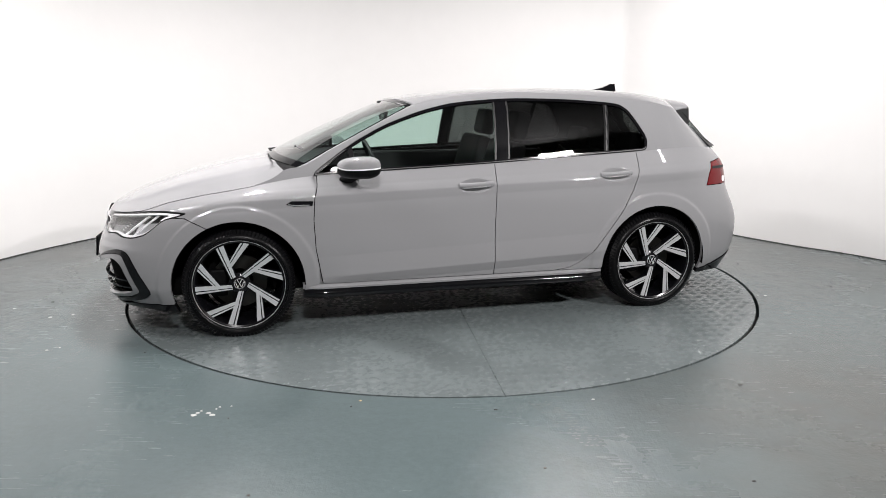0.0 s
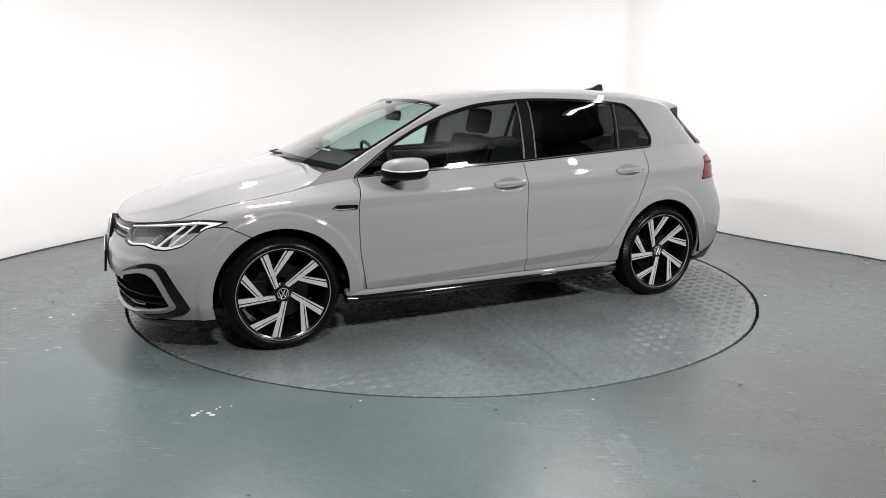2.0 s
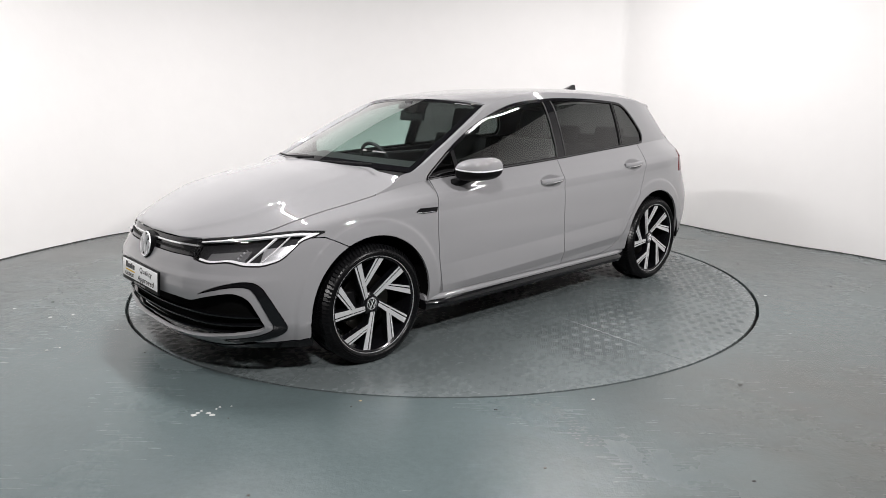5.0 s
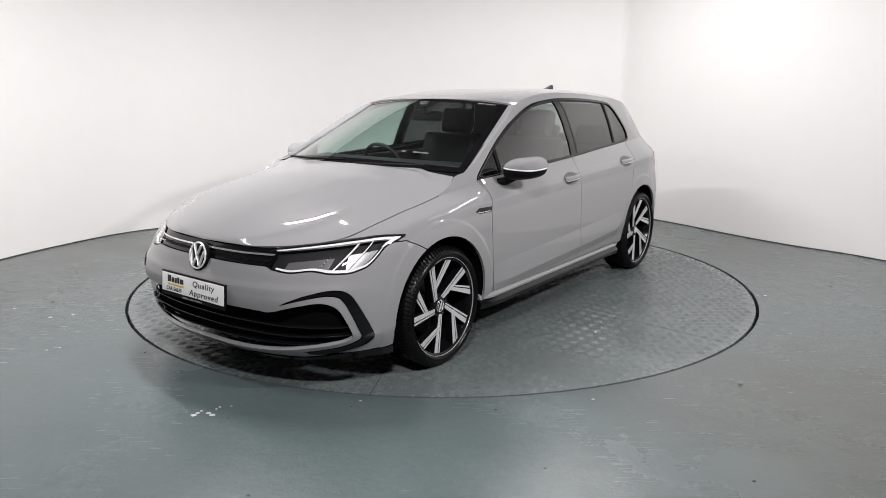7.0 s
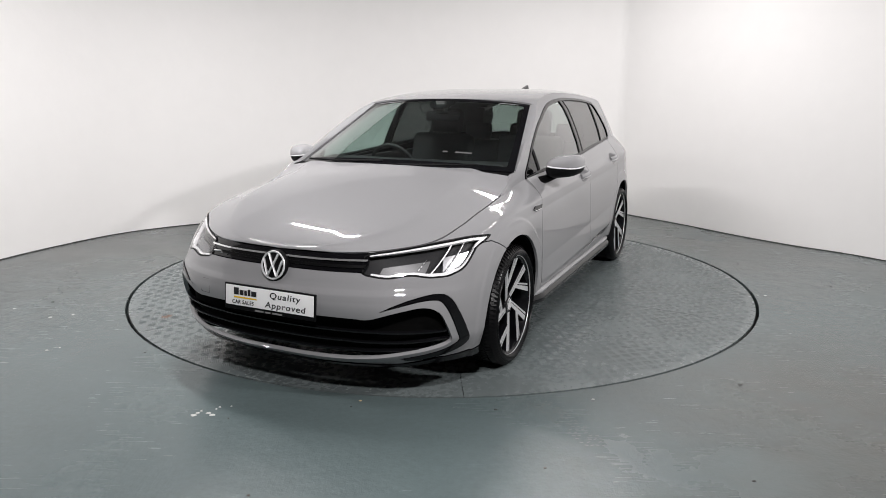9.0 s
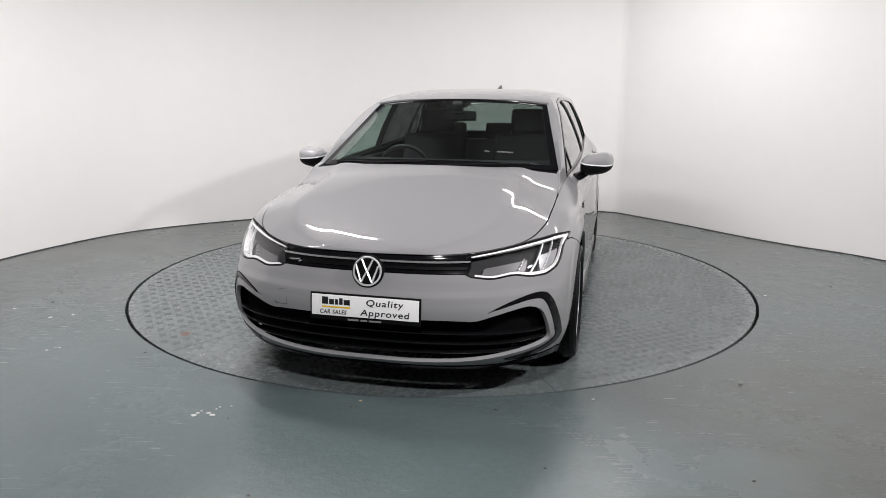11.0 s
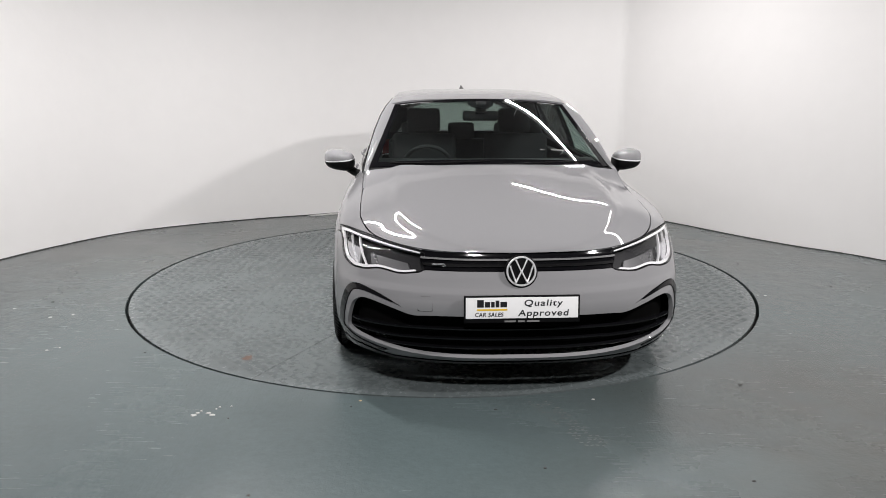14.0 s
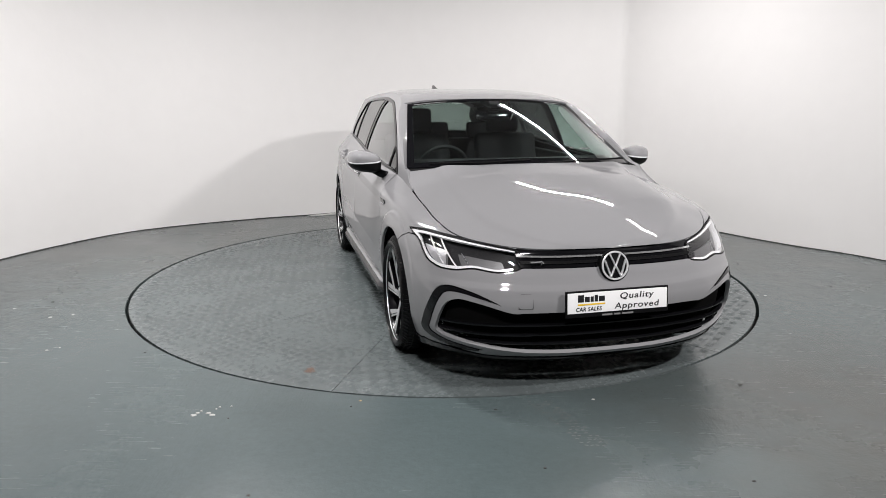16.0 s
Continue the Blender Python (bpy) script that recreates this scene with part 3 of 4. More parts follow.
    for z in (.245, .292, .338):
        lev = np.maximum(np.abs(flat[:, 1] - z) - 0.0035, intake - 0.01)
        part("slat", panel(ring, lev, 0.02, -0.018, both=True), BLACK_GLOSS, ob)
    for mir in (False, True):
        part("corner_trim", panel(ring, trim + 0.001, 0.02, 0.004, mirror=mir), BLACK_GLOSS, ob, "gloss black corner trim")
    g = part("grille", panel(ring, grille + GAP / 2, 0.02, -0.006, both=True), BLACK_GLOSS, car, "narrow gloss black grille")
    part("chrome_strip", panel(ring, np.maximum(np.abs(flat[:, 1] - .6575) - 0.004, grille + .004), 0.01, 0.002, both=True), CHROME, g, "thin chrome strip")
    part("grille_bar", panel(ring, np.maximum(np.abs(flat[:, 1] - .632) - 0.006, grille + .006), 0.01, 0.0, both=True), BLACK_MATT, g)
    part("grille_badge", sweep([(2.092, -.395, .637), (2.096, -.372, .637), (2.101, -.345, .640), (2.103, -.335, .632), (2.101, -.347, .628)], .0035, 6), CHROME, g, "small chrome badge")
    for mir in (False, True):
        part("fender", panel(ring, body(fender, lamp), 0.014, mirror=mir), PAINT, car)
        part("front_door", panel(ring, body(front_door), 0.014, mirror=mir), PAINT, car)
        part("rear_door", panel(ring, body(rear_door), 0.014, mirror=mir), PAINT, car)
        head = part("headlight", panel(ring, lamp, 0.0, -0.040, mirror=mir), LAMP_DARK, car, "clear headlight with bright light strips")
        part("cover", panel(ring, lamp + 0.003, 0.004, 0.0, mirror=mir), LAMP_GLASS, head).visible_shadow = False
        part("lamp_rim", panel(ring, np.maximum(lamp, -(lamp + .0055)), 0.01, -0.001, mirror=mir), BLACK_MATT, head, "black lamp rim")
        s_in, s_out = S(2.055, .43, .62)[0], S(1.575, .85, .72)[0]
        along = (flat[:, 0] - s_in) / (s_out - s_in)
        upper = flat[:, 1] - np.interp(along, [0, .35, .7, 1], [.632, .662, .684, .700])
        part("light_strip", panel(ring, np.maximum(np.maximum(lamp + .006, -(lamp + np.interp(along, [0, .6, .9, 1], [.0115, .0135, .018, .026]))), np.maximum(-upper, .03 - along)), 0.012, -0.004, mirror=mir), LENS_WHITE, head, "white light strip")
        part("lower_strip", panel(ring, np.maximum(np.maximum(lamp + .006, -(lamp + np.interp(along, [0, .3, .45, .6, .8], [.0145, .0155, .019, .018, .010]))), np.maximum(upper, .05 - along)), 0.014, -0.008, mirror=mir), LENS_WHITE, head, "white lower light strip")
        for a0, a1, w in ((.40, .52, .007), (.50, .62, .005)):
            mid = a0 + (a1 - a0) * (flat[:, 1] - .575) / .085
            part("light_guide", panel(ring, np.maximum(np.abs(along - mid) - w, lamp + .012), 0.012, -0.012, mirror=mir), LENS_WHITE, head)
        part("reflector", panel(ring, np.maximum(np.maximum(np.abs(along - .68) - .15, lamp + .018), upper + .004), 0.02, -0.024, mirror=mir), REFLECTOR, head, "bright fluted reflector")
        for q in range(6):
            part("flute", panel(ring, np.maximum(np.maximum(np.abs(along - .62 - .03 * q) - .004, lamp + .02), upper + .006), 0.006, -0.018, mirror=mir), REFLECTOR, head)
        part("lens_module", panel(ring, np.maximum(np.maximum(np.abs(along - .25 - (flat[:, 1] - .60) * .6) - .15, lamp + .014), upper + .008), 0.02, -0.026, mirror=mir), CELL, head)
        part("lens_bar", panel(ring, np.maximum(np.maximum(np.abs(along - .33 - (flat[:, 1] - .60) * 1.2) - .004, lamp + .018), upper + .004), 0.02, -0.014, mirror=mir), REFLECTOR, head)
        tl = part("tail_light", panel(ring, tail + .002, 0.012, 0.003, mirror=mir), TAIL_RED, car, "red tail light")
        part("reversing_lens", panel(ring, np.maximum(tail + .012, np.maximum(flat[:, 1] - .845, np.abs(flat[:, 0] - S(-1.86, .74, .82)[0]) - .03)), 0.004, 0.0045, mirror=mir), LENS_WHITE, tl)
        part("light_bar", panel(ring, np.maximum(tail + .010, np.abs(flat[:, 1] - .905) - .008), 0.004, 0.0045, mirror=mir), LAMP_DARK, tl)
    quarter = body(np.where(flat[:, 0] > door_s, -1.0, 1.0), front_door, rear_door, tail, rear_lower, sill)
    part("rear_body", panel(ring, quarter, 0.014, both=True), PAINT, car)
    part("rear_diffuser", panel(ring, body(rear_lower), 0.02, 0.006, both=True), BLACK_GLOSS, car, "gloss black rear diffuser")
    # sill and black side skirt
    for mir in (False, True):
        k = -1 if mir else 1
        def rail_piece(prof, x0, x1):
            bm = bmesh.new()
            n = len(prof)
            cols = []
            for x in np.linspace(x0, x1, 40):
                f = 1 - .35 * max(0, (x - .86) / .1, (-.85 - x) / .1)
                cols.append([bm.verts.new((x, k * (.80 + (y - .80) * f), z)) for y, z in prof])
            for a, b in zip(cols, cols[1:]):
                for q in range(n):
                    bm.faces.new((a[q], a[(q + 1) % n], b[(q + 1) % n], b[q]))
            bm.faces.new(cols[0])
            bm.faces.new(cols[-1])
            bmesh.ops.recalc_face_normals(bm, faces=bm.faces)
            return bm
        part("sill", rail_piece([(.80, .283), (.866, .283), (.879, .277), (.886, .268), (.884, .257), (.80, .257)], .955, -.945), PAINT, car)
        part("side_skirt", rail_piece([(.80, .254), (.880, .254), (.894, .242), (.899, .226), (.894, .210), (.880, .203), (.80, .203)], .955, -.945), BLACK_GLOSS, car, "gloss black side skirt")
    # dark inner shell behind the gaps
    inner = np.maximum(np.maximum(-arch_f, -arch_r) - 0.003, np.maximum(.004 - lamp, np.maximum(.004 - intake, .004 - tail)))
    part("inner_shell", panel(ring, inner, 0.0, -0.02, both=True), INNER, car)

    # ---- bonnet ----
    nb = 120
    k = np.linspace(0, 1, nb)
    cx = [2.10, 2.085, 2.03, 1.92, 1.78, 1.62, 1.40, 1.25, 1.13]
    cz = [.686, .703, .738, .787, .838, .886, .938, .965, .985]
    cen = spline(np.linspace(0, 1, 9), np.stack([cx, np.zeros(9), cz], 1), k)
    edge_s = between([(2.10, .0, .686), (2.085, .2, .687), (2.07, .32, .689), (1.955, .545, .703), (1.82, .673, .728), (1.67, .733, .778), (1.52, .743, .808), (1.31, .748, .841), (1.17, .745, .868), (1.08, .742, .909), (1.035, .73, .944)], nb)
    grid = top_sheet(cen, edge_s, 2.6, nb, 60)
    w = np.linspace(0, 1, 60)[None, :]
    ridge = 0.012 * np.exp(-((w - .73) / np.where(w < .73, .15, .055)) ** 2) * np.clip((k[:, None] - .15) / .4, 0, 1)
    grid[:, :, 2] += ridge
    bon = Sheet(grid, np.stack([k[:, None] + 0 * w, w + 0 * k[:, None]], -1), flip=True)
    lev = np.maximum(bon.flat[:, 1] - .996, -bon.flat[:, 0] + .001)
    part("bonnet", panel(bon, lev, 0.015, both=True), PAINT, car)

    # ---- cabin sides ----
    cab = cabin_sheet()
    cf = cab.flat
    dlo = outline(soften([(.905, .902), (.72, .921), (.456, .935), (-.246, .967), (-.69, .992), (-1.24, 1.022), (-1.275, 1.03), (-1.29, 1.10), (-1.20, 1.25), (-1.165, 1.29), (-1.11, 1.322), (-.75, 1.348), (-.36, 1.354), (0, 1.326), (.21, 1.278), (.44, 1.196), (.643, 1.089)], 2, .2), cf)
    band = lambda x0, z0, x1, z1, w: outline([(x0 - w, z0), (x0 + w, z0), (x1 + w, z1), (x1 - w, z1)], cf)
    pil_b = band(-.275, .90, -.315, 1.40, .048)
    pil_q = band(-.975, .90, -1.035, 1.40, .016)
    pil_m = band(.632, .85, .655, 1.20, .013)
    frame = 0.016
    for mir in (False, True):
        part("cabin_side", panel(cab, np.maximum(-dlo + .002, -10), 0.02, mirror=mir), PAINT, car)
        part("pillar_trim", panel(cab, -dlo - .004, 0, -0.023, mirror=mir), CABIN, car)
        part("window_surround", panel(cab, np.maximum(dlo + .001, -(dlo + frame)), 0.014, 0.003, mirror=mir), BLACK_GLOSS, car, "gloss black window surround")
        glass_zone = dlo + frame
        part("front_window", panel(cab, np.maximum(glass_zone, np.maximum(-pil_b, np.where(cf[:, 0] > -.3, np.where(cf[:, 0] < .632 + (cf[:, 1] - .85) * .066 - .013, -1, 1), 1))), 0.0, -0.004, mirror=mir), DOOR_GLASS, car, "clear tinted front side window").visible_shadow = False
        part("corner_window", panel(cab, np.maximum(np.maximum(glass_zone, -pil_m), np.where(cf[:, 0] > .64, -1, 1)), 0.0, -0.004, mirror=mir), PRIVACY, car, "dark corner window")
        part("rear_window", panel(cab, np.maximum(np.maximum(glass_zone, -pil_b), np.maximum(-pil_q, np.where((cf[:, 0] < -.3) & (cf[:, 0] > -1.01), -1, 1))), 0.0, -0.004, mirror=mir), PRIVACY, car, "dark privacy glass rear window").visible_shadow = False
        part("quarter_window", panel(cab, np.maximum(np.maximum(glass_zone, -pil_q), np.where(cf[:, 0] < -1.0, -1, 1)), 0.0, -0.004, mirror=mir), PRIVACY, car, "dark privacy glass quarter window").visible_shadow = False
        part("door_pillar", panel(cab, np.maximum(glass_zone, pil_b), 0.012, 0.0, mirror=mir), BLACK_GLOSS, car, "gloss black door pillar")
        part("quarter_divider", panel(cab, np.maximum(glass_zone, pil_q), 0.012, 0.001, mirror=mir), BLACK_MATT, car)
        part("divider_seal", panel(cab, np.maximum(glass_zone, pil_q + .011), 0.004, 0.003, mirror=mir), SEAL, car, "grey rubber window seal")
        for back in (False, True):
            half = np.where((cf[:, 0] < -.276 - (cf[:, 1] - .92) * .08) == back, -1, 1)
            part("pillar_seal", panel(cab, np.maximum(np.maximum(glass_zone, half), np.maximum(pil_b, -(pil_b + .011))), 0.006, 0.003, mirror=mir), SEAL, car, "grey rubber window seal")
        part("waist_seal", panel(cab, np.maximum(np.maximum(dlo + .004, -(dlo + .010)), np.where((cf[:, 0] > -1.27) & (cf[:, 0] < .87) & (cf[:, 1] < 1.06), -1, 1)), 0.006, 0.005, mirror=mir), SEAL, car, "grey rubber window seal")
        part("mirror_divider", panel(cab, np.maximum(glass_zone, pil_m), 0.012, 0.001, mirror=mir), BLACK_MATT, car)

    # ---- windscreen ----
    h, w = np.linspace(0, 1, 50)[:, None], np.linspace(0, 1, 50)[None, :]
    base = np.stack([1.13 - .20 * w**2.2, .724 * w, .985 - .032 * w**2], -1)
    top = np.stack([.30 - .065 * w**2, .575 * w, 1.347 - .033 * w**2], -1)
    grid = base * (1 - h[..., None]) + top * h[..., None]
    bul = .015 * 4 * h * (1 - h)
    bul = bul * (1 - w**4)
    grid[:, :, 0] += bul * .4
    grid[:, :, 2] += bul * .9
    scr = Sheet(grid, np.stack([h + 0 * w, w + 0 * h], -1), flip=True)
    sf = scr.flat
    view = np.maximum(np.maximum(.06 - sf[:, 0], sf[:, 0] - .955), sf[:, 1] - .945) * .6
    part("windscreen", panel(scr, view, 0, both=True), SCREEN_GLASS, car, "clear windscreen").visible_shadow = False
    for w0, w1, h0 in ((.42, .47, .19), (.52, .66, .19)):
        part("sticker_bar", panel(scr, np.maximum(np.abs(sf[:, 1] - (w0 + w1) / 2) - (w1 - w0) / 2, np.abs(sf[:, 0] - h0) - .011), 0, .002), FAINT, car, "faint print on the windscreen")
    for w0, w1, mir in ((.55, .93, True), (.66, .88, False)):
        part("screen_strip", panel(scr, np.maximum(np.abs(sf[:, 1] - (w0 + w1) / 2) - (w1 - w0) / 2, np.abs(sf[:, 0] - .958) - .006), 0, .003, mirror=mir), PALE_INK, car, "pale strip along the windscreen's top")
    part("sensor_cover", panel(scr, np.maximum(np.hypot((sf[:, 1]) / .16, (sf[:, 0] - 1.0) / .16) - 1, sf[:, 0] - .985), 0.01, -.006, both=True), BLACK_GLOSS, car, "black sensor cover")
    part("windscreen_border", panel(scr, np.maximum(-view, sf[:, 1] - .999), 0.004, 0.001, both=True), BORDER, car, "black windscreen border")
    bm = bmesh.new()
    cols = []
    for q in np.linspace(-1, 1, 41):
        a = abs(q)
        b0 = Vector((1.13 - .20 * a**2.2, .724 * q, .985 - .032 * a**2))
        cols.append([bm.verts.new(b0 + Vector(d)) for d in ((-.06, 0, .004), (.0, 0, -.004), (.05, 0, -.035), (.05, 0, -.08), (-.06, 0, -.08))])
    for a, b in zip(cols, cols[1:]):
        for q in range(5):
            bm.faces.new((a[q], a[(q + 1) % 5], b[(q + 1) % 5], b[q]))
    bmesh.ops.recalc_face_normals(bm, faces=bm.faces)
    part("cowl", bm, BLACK_MATT, car, "black plastic cowl panel")

    # pillar faces beside the windscreen
    for k in (-1, 1):
        bm = bmesh.new()
        rows = []
        for q in np.linspace(-.05, 1.0, 30):
            qq = max(q, 0)
            e = Vector((.93 + (.235 - .93) * q, .724 + (.575 - .724) * q, .953 + (1.314 - .953) * q))
            r = Vector((e.x - .012, float(side_y(np.array([e.x - .012]), rail(np.array([e.x - .012])))[0]), float(rail(np.array([e.x - .012]))[0])))
            mid = (e + r) / 2 + Vector((.006, .004, .010)) * (1 - .5 * qq)
            rows.append([bm.verts.new((c.x, k * c.y, c.z)) for c in (r + Vector((0, .001, -.004)), r, mid, e, e + Vector((-.01, -.01, -.03)))])
        for a, b in zip(rows, rows[1:]):
            for i in range(4):
                bm.faces.new((a[i], a[i + 1], b[i + 1], b[i]) if k > 0 else (b[i], b[i + 1], a[i + 1], a[i]))
        part("windscreen_pillar", bm, PAINT, car)

    # ---- roof ----
    nr = 120
    xs = np.linspace(.235, -1.85, nr)
    ez = rail(xs)
    ed = np.stack([xs + lean(xs), side_y(xs, ez), ez], 1)
    t = np.linspace(0, 1, nr)
    rx = [.30, .2, -.11, -.51, -.93, -1.28, -1.6, -1.74, -1.80]
    rz = [1.347, 1.366, 1.400, 1.419, 1.417, 1.400, 1.366, 1.345, 1.333]
    cx2 = np.linspace(.30, -1.66, nr)
    cen = np.stack([cx2, 0 * cx2, spline(-np.array(rx), np.array(rz), -cx2)], 1)
    grid = top_sheet(cen, ed, 4.0, nr, 50)
    roof = Sheet(grid, np.stack([t[:, None] + np.zeros((1, 50)), np.linspace(0, 1, 50)[None] + 0 * t[:, None]], -1), flip=True)
    part("roof", panel(roof, np.full(len(roof.p), -1.0), 0.02, both=True), PAINT, car)
    part("roof_lining", panel(roof, np.full(len(roof.p), -1.0), 0, -0.025, both=True), HEADLINER, car)

    # ---- tailgate glass, spoiler ends, rear closing ----
    h = np.linspace(0, 1, 30)[:, None]
    w = np.linspace(0, 1, 30)[None]
    base = np.stack([-1.92 + .06 * w**2, .615 * w, 1.03 - .005 * w], -1)
    top = np.stack([-1.72 + .05 * w**2, .50 * w, 1.30 - .03 * w**2], -1)
    grid = base * (1 - h[..., None]) + top * h[..., None]
    tg = Sheet(grid, np.stack([h + 0 * w, w + 0 * h], -1))
    part("rear_screen", panel(tg, np.full(900, -1.0), 0.004, both=True), REAR_GLASS, car, "dark tailgate window").visible_shadow = False
    # roof spoiler: a wing running on from the roof's rear edge
    bm = bmesh.new()
    rows = []
    e_x, e_y, e_z = ed[-1]
    for q in np.linspace(-1, 1, 31):
        a = abs(q)
        z0 = cen[-1][2] + (e_z - cen[-1][2]) * a**4.0
        x0 = cen[-1][0] + (e_x - cen[-1][0]) * a**1.8
        x1 = -1.80 + .075 * a**2
        z1 = 1.336 - .042 * a**4
        rows.append([bm.verts.new((x, q * y, z)) for x, y, z in ((x0 + .01, e_y, z0 - .003), ((x0 + x1) / 2, e_y, (z0 + z1) / 2 + .004), (x1, e_y - .004, z1), (x1 + .002, e_y - .004, z1 - .016), (x0 + .01, e_y - .02, z0 - .045))])
    for a, b in zip(rows, rows[1:]):
        for i in range(5):
            bm.faces.new((a[i], a[(i + 1) % 5], b[(i + 1) % 5], b[i]))
    bm.faces.new(rows[0])
    bm.faces.new(rows[-1])
    bmesh.ops.recalc_face_normals(bm, faces=bm.faces)
    part("spoiler", bm, PAINT, car)
    for k in (-1, 1):
        bm = bmesh.new()
        v = [(-1.60, .505, 1.272), (-1.724, .502, 1.286), (-1.738, .498, 1.165), (-1.668, .53, 1.205), (-1.885, .595, 1.035), (-1.83, .625, 1.035)]
        lo = [bm.verts.new((a, k * b, c)) for a, b, c in v]
        hi = [bm.verts.new((a, k * (b - .05), c)) for a, b, c in v]
        for face in ((0, 1, 2, 3), (3, 2, 4, 5)):
            bm.faces.new([lo[i] for i in face])
            bm.faces.new([hi[i] for i in face[::-1]])
        for a, b in ((0, 1), (1, 2), (2, 4), (4, 5), (5, 3), (3, 0)):
            bm.faces.new((lo[a], lo[b], hi[b], hi[a]))
        bmesh.ops.recalc_face_normals(bm, faces=bm.faces)
        part("spoiler_side", bm, FIN, car, "dark grey spoiler side fin", smooth=False)

    build_wheels(car)
    build_trim(car)
    build_cabin(car)
    return car


def build_wheels(car):
    wheel = new("wheel")
    wheel.parent = car
    R, W = 0.312, 0.1125
    half = [(.250, .085), (.2585, .099), (.266, .109), (.275, .1125), (.286, .109), (.298, .099), (.3055, .083), (.3095, .060)]
    prof = [(r, -y) for r, y in half] + [(.3105, 0)] + half[::-1]
    tyre = part("tyre", lathe(prof, 96), RUBBER, wheel, "low-profile black tyre")
    for r in (.270, .279):
        part("sidewall_rib", lathe([(r - .002, .1095), (r - .001, .1135), (r + .001, .1135), (r + .002, .1095)], 96), RUBBER, wheel)
    # tread blocks
    bm = bmesh.new()
    for k in range(90):
        for row, (y, rad, tip) in enumerate(((-.094, .3000, .85), (-.066, .3080, .25), (-.023, .3100, 0), (.023, .3100, 0), (.066, .3080, -.25), (.094, .3000, -.85))):
            a = 2 * math.pi * (k + (row % 2) * .5) / 90
            b = bmesh.ops.create_cube(bm, size=1)["verts"]
            for v in b:
                q = Vector((v.co.x * .0165, y + v.co.y * .034 * math.cos(tip) + v.co.x * .006, rad + v.co.y * .034 * math.sin(tip) + v.co.z * .006))
                c, s = math.cos(a), math.sin(a)
                v.co = Vector((q.x * c - q.z * s, q.y, q.x * s + q.z * c))
    part("tread", bm, RUBBER, wheel, smooth=False)
    part("rim_barrel", lathe([(.257, .090), (.252, .095), (.244, .090), (.230, .05), (.215, -.09), (.225, -.095), (.243, -.09)], 96), RIM_BLACK, wheel)
    part("rim_edge", lathe([(.2590, .092), (.2582, .099), (.2562, .099), (.2554, .092)], 96), RIM_FACE, wheel, "polished rim edge")

    def polar(r, a):
        return Vector((-r * math.cos(radians(a)), 0, r * math.sin(radians(a))))

    def blade(bm, p, q, w0, w1, y0, y1, depth):
        d = (q - p).normalized()
        n = Vector((-d.z, 0, d.x))
        pts = []
        for c, w, y in ((p, w0, y0), (q, w1, y1)):
            for s in (-1, 1):
                pts.append(c + n * w * s + Vector((0, y, 0)))
        top = [bm.verts.new(v) for v in (pts[0], pts[1], pts[3], pts[2])]
        low = [bm.verts.new(v.co + Vector((0, -depth, 0))) for v in top]
        bm.faces.new(top)
        bm.faces.new(low[::-1])
        for i in range(4):
            bm.faces.new((top[i], low[i], low[(i + 1) % 4], top[(i + 1) % 4]))
        bmesh.ops.recalc_face_normals(bm, faces=bm.faces)

    for i in range(5):
        a = 110 + 72 * i
        rim, hub = polar(.2545, a + 3), polar(.045, a + 25)
        rim2, joint = polar(.2545, a - 31), rim.lerp(hub, .66)
        bm = bmesh.new()
        blade(bm, rim, hub, .027, .020, .088, .062, .04)
        blade(bm, rim2, joint, .025, .017, .088, .072, .04)
        sp = part("spoke", bm, RIM_BLACK, wheel)
        for p, q, w0, w1, y0, y1 in ((rim, hub, .0230, .0135, .0895, .0655), (rim2, joint, .0222, .0135, .0895, .0745)):
            d = (q - p).normalized()
            n = Vector((-d.z, 0, d.x))
            for s, frac in ((-1, .61), (1, .24)):
                bm = bmesh.new()
                off0 = n * s * w0 * (1 - frac)
                off1 = n * s * w1 * (1 - frac)
                blade(bm, p + off0, q + off1, w0 * frac, w1 * frac, y0, y1, .002)
                part("machined_face", bm, RIM_FACE, sp, smooth=False)
    part("hub", lathe([(.001, .030), (.060, .030), (.062, .055), (.045, .066), (.034, .068), (.001, .068)], 48, closed=False), RIM_BLACK, wheel)
    cap = part("centre_cap", lathe([(.001, .0695), (.030, .0695), (.032, .0665)], 40, closed=False), BLACK_GLOSS, wheel, "black wheel centre cap")
    part("cap_ring", lathe([(.027, .069), (.030, .071), (.0325, .069)], 40), CHROME, cap)
    emblem(cap, .026, lambda u, v: (u, .0715, v))
    for i in range(5):
        c = polar(.052, 90 + 72 * i)
        bm = bmesh.new()
        bmesh.ops.create_cone(bm, cap_ends=True, segments=6, radius1=.007, radius2=.007, depth=.014, matrix=Matrix.Translation(c + Vector((0, .058, 0))) @ Matrix.Rotation(radians(90), 4, "X"))
        part("wheel_bolt", bm, BLACK_GLOSS, wheel)
    part("brake_disc", lathe([(.075, .0), (.155, .0), (.155, -.022), (.075, -.022)], 64), DISC, wheel, "steel brake disc")
    bm = bmesh.new()
    box(bm, .07, .165, -.05, .03, -.08, .08, .015)
    part("brake_caliper", bm, BLACK_MATT, wheel)
    part("backing", lathe([(.001, -.05), (.19, -.05), (.19, -.055), (.001, -.055)], 48), INNER, wheel)
    face = HUB_Y - .070
    wheel.matrix_local = pose(HUB_X, face, HUB_Z)
    for x, y, rz in ((-HUB_X, face, 0), (HUB_X, -face, 180), (-HUB_X, -face, 180)):
        w = copy_thing(wheel, pose(x, y, HUB_Z, 0, 0, rz))
        w.parent = car
